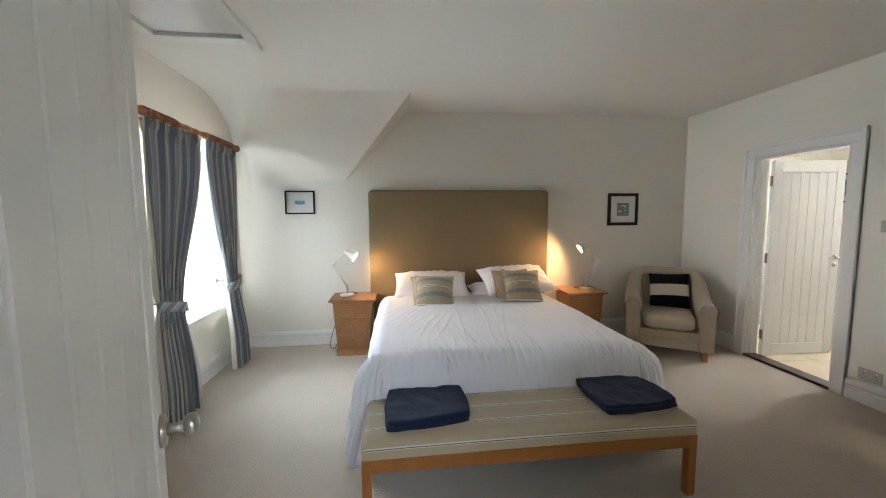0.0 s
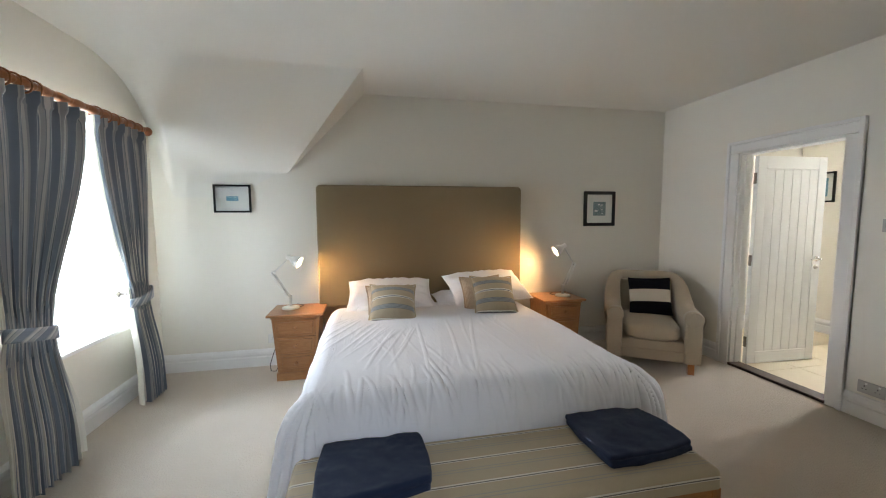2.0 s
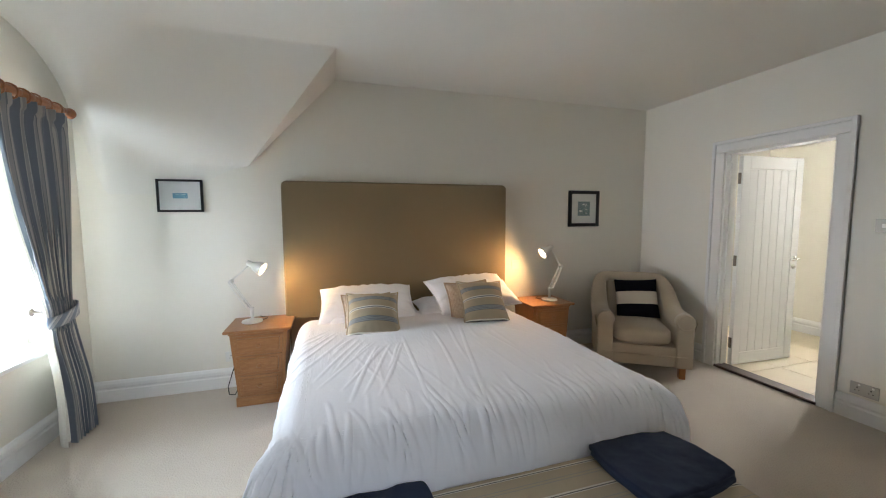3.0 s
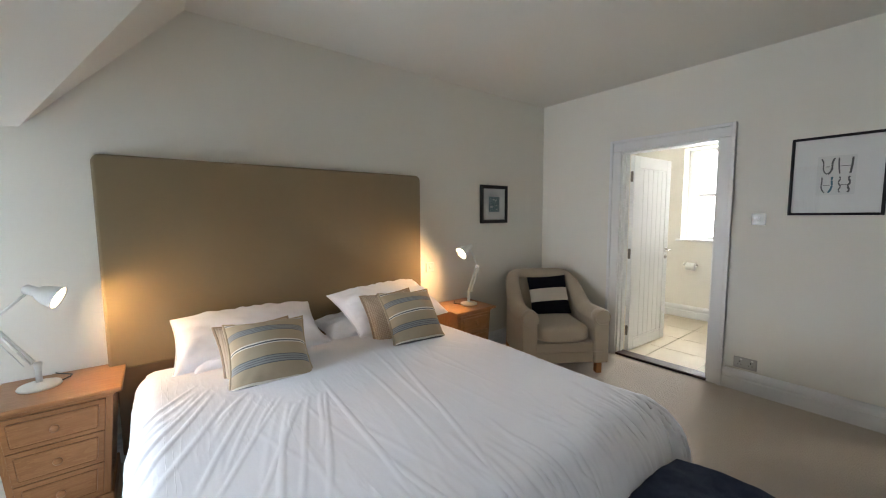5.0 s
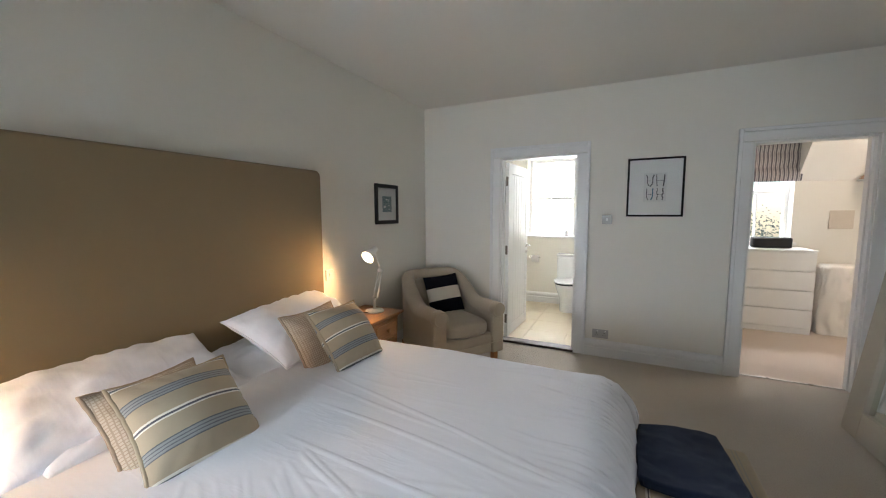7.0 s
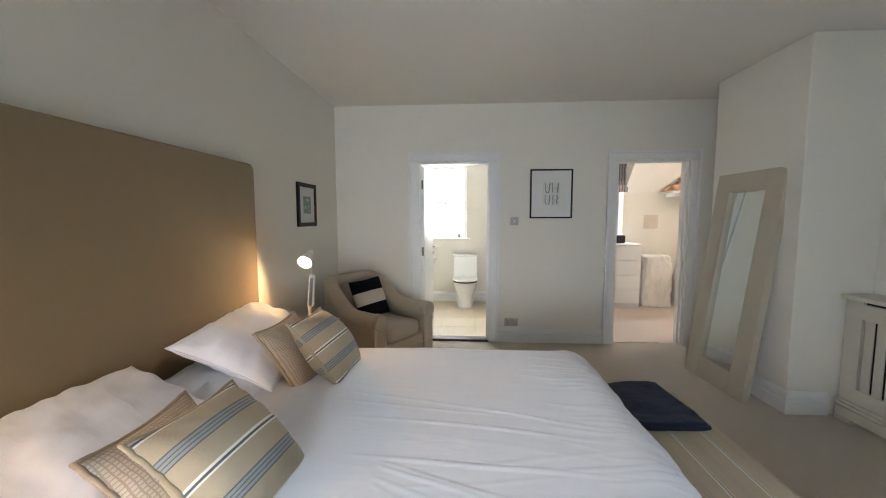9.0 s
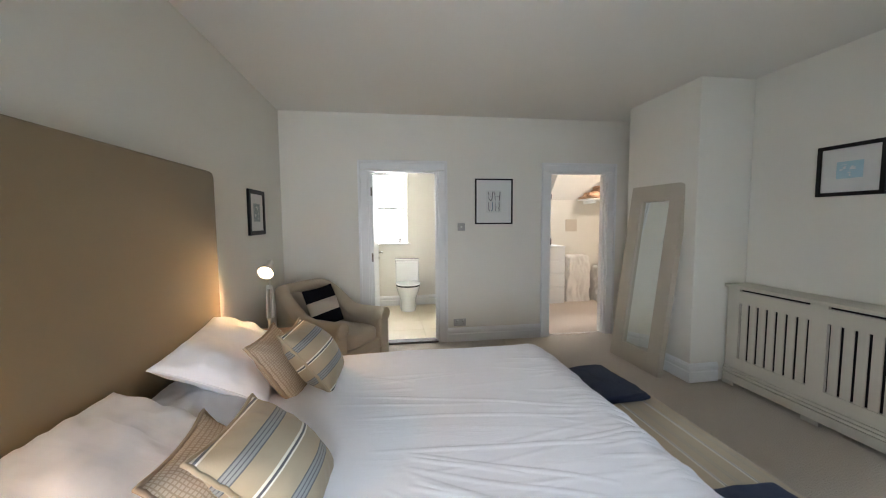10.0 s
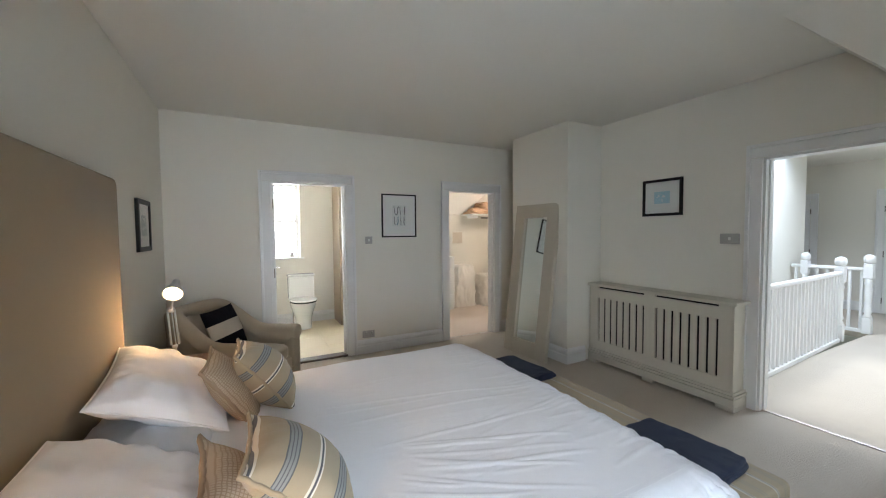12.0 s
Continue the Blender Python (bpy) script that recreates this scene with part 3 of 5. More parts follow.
def toilet(x, y):
    root = thing("toilet", (x, y, 0), 0, "white ceramic close-coupled toilet with the lid down", "toilet")

    def bowl(u, v):
        a = 2 * math.pi * u
        k = v
        r = 0.115 + 0.075 * smooth01(k * 1.3 - 0.35)
        ln = 0.165 + 0.085 * smooth01(k * 1.3 - 0.35)
        return (-0.33 + 0.02 * k - ln * math.cos(a), r * math.sin(a), 0.40 * k)
    part("bowl", sheet("bowl", bowl, 32, 14), M_CERAMIC, root)
    bm = boxes((-0.30, -0.13, 0.0, -0.02, 0.13, 0.38), bevel=0.03)
    part("pedestal", bm, M_CERAMIC, root, smooth=False)

    def seat(z0, z1, s):
        bm = bmesh.new()
        n = 36
        rings = []
        for z, q in ((z0, s), (z0 + 0.004, s + 0.006), (z1 - 0.006, s + 0.006), (z1, s - 0.004)):
            rings.append([bm.verts.new((-0.335 - (0.25 + q) * math.cos(2 * math.pi * i / n) * (1 if math.cos(2 * math.pi * i / n) > 0 else 0.68), (0.185 + q) * (abs(math.sin(2 * math.pi * i / n)) ** 0.8) * (1 if math.sin(2 * math.pi * i / n) > 0 else -1), z)) for i in range(n)])
        for a, b in zip(rings, rings[1:]):
            for i in range(n):
                bm.faces.new((a[i], a[(i + 1) % n], b[(i + 1) % n], b[i]))
        bm.faces.new(rings[0][::-1])
        bm.faces.new(rings[-1])
        return bm
    # seat coloured near-black to paint the line of shade below the lid
    part("seat", seat(0.402, 0.422, 0.0), M_SHADE_BLACK, root, "near-black disc painting the shade under the lid")
    part("lid", seat(0.424, 0.446, 0.008), M_CERAMIC, root, smooth=False)
    part("cistern", boxes((-0.175, -0.19, 0.40, -0.005, 0.19, 0.765), bevel=0.022), M_CERAMIC, root)
    part("cistern_lid", boxes((-0.185, -0.198, 0.767, -0.003, 0.198, 0.80), bevel=0.010), M_CERAMIC, root)
    part("flush_button", lathe([(0.022, 0.80), (0.022, 0.806), (0.018, 0.808)], 20, pose(-0.09, 0, 0)), M_CHROME, root)


toilet(BX1 - 0.022, 3.32)
r = thing("toilet_roll_holder", (BX1, 3.86, 0.70), 0, "chrome toilet roll holder with a white roll on the wall", "toilet roll")
part("arm", tube([(0, 0.09, 0.02), (-0.06, 0.09, 0.02), (-0.07, 0.08, 0.02), (-0.07, -0.08, 0.02)], 0.007, 8), M_CHROME, r, smooth=True)
part("rose", lathe([(0.025, 0), (0.025, 0.01)], 20, pose(0, 0.09, 0.02, 0, -90, 0)), M_CHROME, r)
part("roll", lathe([(0.05, -0.05), (0.052, -0.048), (0.052, 0.048), (0.05, 0.05)], 24, pose(-0.07, 0.0, 0.0, 90, 0, 0)), M_PLASTIC, r, "white paper roll")
g = thing("tumbler", (BX1 + 0.06, 3.42, BW[2] + 0.025), 0, "small grey tumbler on the bathroom window sill", "tumbler")
part("cup", lathe([(0.030, 0), (0.036, 0.085), (0.033, 0.085), (0.028, 0.006)], 20), M_GREYPL, g, smooth=True)

# ---- dressing room ----
DX1, DY0, DY1 = 6.30, -0.95, 1.95
DW = (0.75, 1.40, 1.03, 2.30)
wall("wall_dressing_east", "x", DX1, 0.30, DY0, DY1 + 0.23, 0, 2.75, [(DW[0], DW[1], DW[2], DW[3])])
wall("wall_dressing_north", "y", DY1, 0.22, EAST + WT, DX1, 0, 2.75)
wall("wall_dressing_south", "y", DY0, -0.12, EAST + WT, DX1, 0, 2.75)
wall("wall_dressing_west", "x", EAST + WT, -0.12, DY0, SOUTH - WT, 0, 2.75)
tagged(part("ceiling_dressing", boxes((EAST + WT, DY0, 2.45, DX1, DY1, 2.56)), M_CEIL), "plaster ceiling of the dressing room", "ceiling", kind="structure")
bm = bmesh.new()
low_n, low_s, top_s, top_n, back = (bm.verts.new(p) for p in ((DX1 - 0.003, 0.735, 1.785), (DX1 - 0.003, 0.24, 1.785), (5.75, -0.45, 2.449), (5.75, 0.735, 2.449), (DX1 - 0.003, 0.735, 2.449)))
bm.faces.new((low_n, low_s, top_s, top_n))
bm.faces.new((low_n, top_n, back))
tagged(part("ceiling_slope_dressing", bm, M_CEIL), "sloping white plaster ceiling beside the dormer window", "ceiling", kind="structure")
w3 = window("window_3", "x", DX1 + 0.18, -1, *DW, "white sash window in the dressing room", 2, True, 0.05)
part("window_sill", boxes((DX1 - 0.05, DW[0] - 0.05, DW[2] - 0.03, DX1 + 0.15, DW[1] + 0.05, DW[2] + 0.001), bevel=0.005), M_TRIM, w3)
tagged(part("floor_dressing", boxes((EAST, DY0, -0.1, DX1, DY1, -0.002)), M_CARPET2), "pinkish beige dressing room carpet", "carpet", kind="structure")
point_lamp("dressing_ceiling_bulb", (5.05, -0.1, 2.30), 24, (1.0, 0.83, 0.70), 0.08)
cl = thing("ceiling_light", (5.05, -0.1, 2.45), 0, "small round lit ceiling light in the dressing room", "ceiling light")
part("fitting", lathe([(0.05, -0.03), (0.06, 0.0)], 24), M_PLASTIC, cl)


def chest(x, y0, y1, h):
    root = thing("chest_of_drawers", (x, 0, 0), 0, "plain white chest of four drawers against the wall", "chest of drawers")
    d = 0.44
    part("body", boxes((0.02, y0, 0.0, d, y1, h - 0.02), bevel=0.002), M_WHITEFURN, root)
    part("top", boxes((-0.005, y0 - 0.004, h - 0.019, d, y1 + 0.004, h), bevel=0.003), M_WHITEFURN, root)
    n = 4
    hh = (h - 0.02 - 0.07) / n
    for i in range(n):
        z = 0.07 + i * hh
        part("drawer", boxes((0.0, y0 + 0.003, z + 0.004, 0.019, y1 - 0.003, z + hh - 0.010), bevel=0.002), M_WHITEFURN, root)
    part("plinth", boxes((0.012, y0 + 0.01, 0.0, 0.0195, y1 - 0.01, 0.065)), M_WHITEFURN, root)


chest(5.79, 0.655, 1.455, 0.98)
sp = thing("speaker", (6.00, 1.02, 0.98), 0, "black box-shaped speaker lying on the white chest", "speaker")
part("body", boxes((-0.06, -0.19, 0.004, 0.06, 0.19, 0.13), bevel=0.02), M_SPEAKER, sp)
part("grille", boxes((-0.068, -0.175, 0.018, -0.0605, 0.175, 0.116), bevel=0.003), M_SPEAKER, sp)


def blind(u, v):
    y = DW[0] - 0.04 + (DW[1] - DW[0] + 0.08) * u
    z = 2.32 - 0.53 * v
    f = abs(math.sin(v * math.pi * 3.0)) * 0.02 + (0.025 * smooth01((v - 0.6) * 4))
    return (DX1 - 0.03 - f, y, z)


bl = thing("roman_blind", label="striped grey roman blind half raised in the window", category="blind")
thick(part("cloth", sheet("cloth", blind, 30, 30, lambda u, v: (u * 0.68, v * 0.52)), M_BLIND, bl), 0.004)
part("headrail", boxes((DX1 - 0.045, DW[0] - 0.05, 2.32, DX1 - 0.003, DW[1] + 0.05, 2.355), bevel=0.004), M_TRIM, bl)


def bundle(name, x, y, sx, sy, h, seed, label, material, base=0.0):
    """A soft cloth bundle, slumped and creased."""
    root = thing(name, (x, y, base), 0, label, "bag")

    def f(u, v):
        a = 2 * math.pi * u
        k = math.sin(math.pi * min(1.0, 0.16 + 0.84 * v) * 0.5 + (0.0 if v < 1 else 0))
        prof = (1.0 - 0.22 * v ** 2) * (1.0 if v < 0.9 else math.sqrt(max(0.0, 1 - ((v - 0.9) / 0.1) ** 2)))
        w = 1 + 0.13 * fbm(math.cos(a) * 2 + seed, math.sin(a) * 2, v * 2.5) + 0.05 * fbm(math.cos(a) * 5 + seed, math.sin(a) * 5, v * 5, 4) - 0.10 * abs(fbm(math.cos(a) * 4 + 9 + seed, math.sin(a) * 4, v * 3, 2))
        c, s = math.cos(a), math.sin(a)
        q = (abs(c) ** 7 + abs(s) ** 7) ** (-1 / 7)
        return (sx * c * q * prof * w, sy * s * q * prof * w, h * min(v / 0.95, 1.0) * (0.97 + 0.03 * k))
    part("cloth", sheet("cloth", f, 96, 60), material, root)
    return root


bundle("laundry_bag", 6.06, 0.34, 0.19, 0.24, 0.80, 3, "white cloth bag standing beside the chest", M_BAG)
bundle("laundry_bag", 5.95, -0.22, 0.24, 0.27, 0.60, 9, "low white cloth bag slumped on the carpet", M_BAG)
sh = thing("wall_shelf", (DX1, -0.35, 1.765), 0, "white wall shelf with a dark hanging rail", "shelf")
part("board", boxes((-0.42, -0.55, 0.0, -0.002, 0.55, 0.022), bevel=0.003), M_WHITEFURN, sh)
part("bracket", boxes((-0.40, 0.40, -0.06, -0.002, 0.42, -0.001), bevel=0.002), M_WHITEFURN, sh)
part("rail", tube([(-0.22, -0.5, -0.05), (-0.22, 0.22, -0.05)], 0.013, 10), M_HINGE, sh)
bundle("folded_blanket", DX1 - 0.22, -0.25, 0.19, 0.42, 0.12, 15, "folded brown blanket on the wall shelf", M_BROWNBOX, 1.788)
bundle("folded_blanket", DX1 - 0.22, -0.40, 0.18, 0.38, 0.12, 21, "folded brown blanket on the blanket below", M_BROWNBOX, 1.907)
vt = thing("wall_vent", (DX1, 0.30, 1.32), 0, "pale square vent grille on the wall", "vent")
part("frame", boxes((-0.012, -0.11, -0.11, -0.001, 0.11, 0.11), bevel=0.003), M_CREAM, vt)
for i in range(6):
    part("slat", boxes((-0.018, -0.09, -0.085 + i * 0.03, -0.0125, 0.09, -0.068 + i * 0.03)), M_CREAM, vt)

# ---- landing ----
LX0, LX1, LX2, LY0 = -0.6, 2.40, 3.70, -5.4
tagged(part("floor_landing", boxes((LX0, LY0, -0.1, 1.52, SOUTH - WT, -0.002), (1.52, LY0, -0.1, LX2, -3.55, -0.002)), M_CARPET), "pale beige landing carpet", "carpet", kind="structure")
wall("wall_landing_west", "x", LX0, -0.12, LY0, SOUTH - WT, 0, 2.75)
wall("wall_landing_south", "y", LY0, -0.12, LX0 - 0.12, LX2, -2.5, 2.75)
wall("wall_landing_east", "x", LX1, 0.12, -3.94, SOUTH - WT, -2.5, 2.75)
wall("wall_landing_recess_north", "y", -3.94, 0.12, LX1 + 0.12, LX2, -2.5, 2.75)
wall("wall_landing_recess_east", "x", LX2, 0.12, LY0 - 0.12, -3.82, -2.5, 2.75)
wall("wall_stairwell_north", "y", SOUTH - WT, 0.12, 1.30, LX1, -2.5, 0.0)
tagged(part("floor_lower", boxes((1.3, LY0, -2.6, LX2, SOUTH, -2.5)), M_CARPET), "carpet at the foot of the stairwell", "carpet", kind="structure")
# unseen opening left in the slab so the added lamp shines down
tagged(part("ceiling_landing", boxes((LX0, LY0, TOP, 0.10, SOUTH - WT, 2.72), (0.10, LY0, TOP, LX2, -3.3, 2.72), (0.10, -0.9, TOP, LX1, SOUTH - WT, 2.72)), M_CEIL), "landing ceiling with an added, unseen opening for the lamp above", "ceiling", kind="structure")


def newel(x, y, h=1.08):
    root = thing("newel_post", (x, y, 0), 0, "white painted turned newel post at the banister", "newel post", "banister posts")
    part("square_base", boxes((-0.045, -0.045, 0, 0.045, 0.045, 0.22), bevel=0.005), M_TRIM, root)
    part("turning", lathe([(0.042, 0.22), (0.046, 0.24), (0.030, 0.27), (0.044, 0.30), (0.034, 0.34), (0.030, 0.46), (0.040, 0.60), (0.030, 0.66), (0.045, 0.69), (0.030, 0.72), (0.042, 0.76)], 24), M_TRIM, root, smooth=True)
    part("square_head", boxes((-0.045, -0.045, 0.76, 0.045, 0.045, h - 0.12), bevel=0.005), M_TRIM, root)
    part("cap", lathe([(0.030, h - 0.12), (0.052, h - 0.10), (0.058, h - 0.06), (0.050, h - 0.02), (0.02, h)], 24), M_TRIM, root, smooth=True)


def banister(p, q, h=0.90):
    root = thing("banister", (*p, 0), 0, "white painted banister with square spindles along the landing", "banister")
    d = Vector((q[0] - p[0], q[1] - p[1], 0))
    n = int(d.length / 0.105)
    m = pose(0, 0, 0, 0, 0, math.degrees(math.atan2(d.y, d.x)))
    part("handrail", box(bmesh.new(), 0, -0.03, h - 0.05, d.length, 0.03, h, 0.014, 2, m), M_TRIM, root)
    part("base_rail", box(bmesh.new(), 0, -0.028, 0.0, d.length, 0.028, 0.045, 0.006, 2, m), M_TRIM, root)
    spindle = box(bmesh.new(), -0.016, -0.016, 0.045, 0.016, 0.016, h - 0.05, 0.003, 1, m)
    first = part("spindle", spindle, M_TRIM, root)
    first.location = d * (0.5 / n)
    for i in range(1, n):
        s = new("spindle", first.data)
        s.parent, s.location = root, d * ((i + 0.5) / n)


banister((1.44, SOUTH - WT - 0.02), (1.595, -2.55))
newel(1.60, -2.60)
newel(1.545, -3.40)
banister((1.56, -3.44), (LX1 - 0.02, -3.46))
newel(2.22, -3.46)
for i, (x, hinge, rz) in enumerate(((1.10, 1.86, 180), (2.80, 2.80, 0))):
    casing("door_frame_%d" % (5 + i), "y", LY0, 1, x, x + 0.76, DH)
    plank_door("door_%d" % (5 + i), (hinge, LY0 + 0.025, 0), rz, 0.76, DH, "white plank door closed at the end of the landing")
skirting((2.69, LY0), (1.97, LY0))
skirting((0.99, LY0), (LX0, LY0))

# ---- the bed ----
BX, BHALF = 1.30, 0.915
hb = thing("headboard", (0, 0, 0), 0, "tall beige linen upholstered headboard behind the bed", "headboard")
bm = boxes((0.272, 4.655, 0.56, 2.322, NORTH - 0.002, 1.728))
corner = [e for e in bm.edges if abs(e.verts[0].co.y - e.verts[1].co.y) > 0.05 and e.verts[0].co.z > 1]
bmesh.ops.bevel(bm, geom=corner, offset=0.045, segments=6, profile=0.5, affect="EDGES")
front = [e for e in bm.edges if all(v.co.y < 4.66 for v in e.verts)]
bmesh.ops.bevel(bm, geom=front, offset=0.016, segments=3, profile=0.5, affect="EDGES")
part("panel", bm, M_LINEN, hb, "tall padded linen panel")
part("lower_panel", boxes((0.30, 4.682, 0.06, 2.294, NORTH - 0.003, 0.5595), bevel=0.006), M_SHEET, hb, "plain brown cloth panel behind the bed base")
bed = thing("bed", (BX, 0, 0), 0, "wide double bed with an upholstered base and white mattress", "bed")
part("base", boxes((-BHALF, 2.74, 0.06, BHALF, 4.652, 0.30), bevel=0.02), M_SHEET, bed)
part("mattress", boxes((-BHALF + 0.03, 2.86, 0.302, BHALF - 0.03, 4.650, 0.535), bevel=0.05), M_COTTON, bed)
for sx in (-1, 1):
    for y in (2.75, 4.55):
        part("castor", lathe([(0.03, 0.0), (0.035, 0.03), (0.03, 0.06)], 16, pose(sx * 0.8, y, 0)), M_CABLE, bed)

FOOT, HEAD, DTOP = 2.66, 4.45, 0.60


def crease(x, y, x0, y0, x1, y1, w):
    """Height of one long soft crease running from (x0, y0) to (x1, y1)."""
    dx, dy = x1 - x0, y1 - y0
    ln = math.hypot(dx, dy)
    s = ((x - x0) * dx + (y - y0) * dy) / (ln * ln)
    if s < 0 or s > 1:
        return 0.0
    d = ((x - x0) * dy - (y - y0) * dx) / ln + 0.006 * math.sin(s * 5 + x0 * 9)
    return math.exp(-(d / w) ** 2) * math.sin(math.pi * s) ** 0.6


rng = random.Random(5)
CREASES = []


def crease_fan(n, xs, ys, angles, lengths, widths, heights, lean=0.0):
    """A family of creases that start in the span xs, ys of the cover and run off at the angles given."""
    for _ in range(n):
        x0, y0 = rng.uniform(*xs), rng.uniform(*ys)
        a, ln = rng.uniform(*angles) + lean * x0, rng.uniform(*lengths)
        CREASES.append((x0, y0, x0 + ln * math.cos(a), y0 + ln * math.sin(a), rng.uniform(*widths), rng.uniform(*heights)))


# long creases drawn from the cushions to the foot
for x0, y0, x1, y1, h in ((1.544, 3.88, 1.250, 2.62, 0.011), (1.092, 3.70, 1.020, 2.70, 0.009), (1.308, 3.76, 1.210, 2.72, 0.009), (0.997, 3.58, 0.760, 2.95, 0.007),
                          (1.760, 3.06, 1.600, 2.60, 0.008), (1.459, 2.98, 1.440, 2.62, 0.008), (1.451, 3.90, 1.340, 3.10, 0.007), (1.640, 3.84, 1.690, 3.10, 0.005), (1.95, 3.60, 2.02, 2.85, 0.004)):
    CREASES.append((x0 - BX, y0, x1 - BX, y1, 0.008, h * 0.8))
# the pull of the heavy cushion on the window side
for k in range(19):
    f = rng.random()
    x0, y0 = 0.62 + 0.46 * f, 4.02 - 0.36 * min(1.0, f * 1.7) + 0.06 * max(0.0, f - 0.6) - rng.uniform(0.0, 0.12)
    a, ln = math.radians(236 + 18 * f + rng.uniform(-9, 9)), rng.uniform(0.22, 0.72)
    CREASES.append((x0 - BX, y0, x0 - BX + ln * math.cos(a), y0 + ln * math.sin(a), rng.uniform(0.0065, 0.010), rng.uniform(0.004, 0.009)))
crease_fan(7, (0.25, 0.70), (3.78, 3.90), (-2.2, -0.7), (0.25, 0.6), (0.008, 0.012), (0.002, 0.004))
crease_fan(12, (-0.85, 0.85), (3.0, 3.6), (-1.9, -1.2), (0.3, 0.8), (0.008, 0.012), (0.0015, 0.0035))
# gathers rolling over the foot
crease_fan(80, (-0.92, 0.92), (2.40, 2.66), (1.20, 1.94), (0.12, 0.42), (0.007, 0.011), (0.004, 0.0095), -0.22)
crease_fan(30, (-0.92, 0.92), (2.38, 2.50), (1.35, 1.79), (0.28, 0.55), (0.008, 0.012), (0.005, 0.011), -0.18)

SIDE, FOOTDROP = 0.50, 0.62


def duvet(u, v):
    """The cover laid over the mattress: plump on top, rolled over the sides and the foot, hanging in soft folds."""
    half, foot = 0.795, FOOT + 0.09
    s = (u - 0.5) * 2 * (half + SIDE)
    q = foot - FOOTDROP + (HEAD - foot + FOOTDROP) * v
    ex, ey = min(half, max(-half, s)), max(foot, q)
    du, dv = s - ex, q - ey
    h = math.hypot(du, dv)
    x, y, z = ex, ey, DTOP + 0.004
    z += 0.014 * fbm(ex * 1.6, ey * 1.6, 0.3, 2) + 0.020 * math.cos(ex / half * 1.5) * smooth01((HEAD - ey) / 0.5)
    fade = math.exp(-h / 0.30)
    ridge = 0.0
    for c in CREASES:
        if min(c[0], c[2]) - 0.06 < s < max(c[0], c[2]) + 0.06 and min(c[1], c[3]) - 0.06 < q < max(c[1], c[3]) + 0.06:
            one = c[5] * crease(s, q, *c[:5])
            ridge = max(ridge, one) + 0.25 * min(ridge, one)
    lift = ridge * fade * (0.5 + 0.75 * smooth01(h / 0.10))
    if h < 1e-6:
        z += lift
    if h > 1e-6:
        nx, ny = du / h, dv / h
        turn = 0.11 * abs(nx) + 0.185 * abs(ny)
        a = min(h / turn, math.pi / 2)
        rest = max(0.0, h - turn * math.pi / 2)
        out = turn * math.sin(a) + rest * (0.10 * abs(nx) + 0.25 * abs(nx * ny))
        down = turn * (1 - math.cos(a)) + rest * 0.97
        along = s * abs(ny) + q * abs(nx)
        wave = (0.013 * math.sin(along * 12 + 1.3) + 0.017 * fbm(along * 4.5, 3.3, h * 1.2)) * smooth01(h / 0.40)
        fold = (0.007 * fbm(along * 13, 7.7, h * 1.6, 2) + 0.0035 * fbm(along * 27, 1.7, h * 2.6, 2)) * smooth01(h / 0.10)
        side = lift * math.sin(a)
        x += nx * (out + wave + fold + side)
        y += ny * (out + (wave + fold) * 0.9 + side)
        z += lift * math.cos(a) - down + 0.3 * fold * abs(ny)
    z -= 0.045 * smooth01((q - (HEAD - 0.10)) / 0.10)
    return (BX + x, y, max(z, 0.030 + 0.008 * math.sin(s * 9)))


dv_root = thing("duvet", (0, 0, 0), 0, "white cotton duvet creased and hanging over the bed sides", "duvet")
thick(part("cover", sheet("cover", duvet, 480, 390), M_DUVET, dv_root), 0.012, 1.0)
for k, g in ((0.189, 0.242), (0.197, 0.249)):
    for line in ([(k, 0.235 + 0.66 * i / 200) for i in range(201)], [(1 - k, 0.235 + 0.66 * i / 200) for i in range(201)], [(k + (1 - 2 * k) * i / 200, g) for i in range(201)]):
        pts = []
        for a, b in line:
            p, pu, pv = (Vector(duvet(*c)) for c in ((a, b), (a + 0.02, b), (a, b + 0.02)))
            pts.append(p + (pu - p).cross(pv - p).normalized() * 0.0110)
        part("stitched_seam", tube(pts, 0.0015, 5), M_COTTON, dv_root, smooth=True)


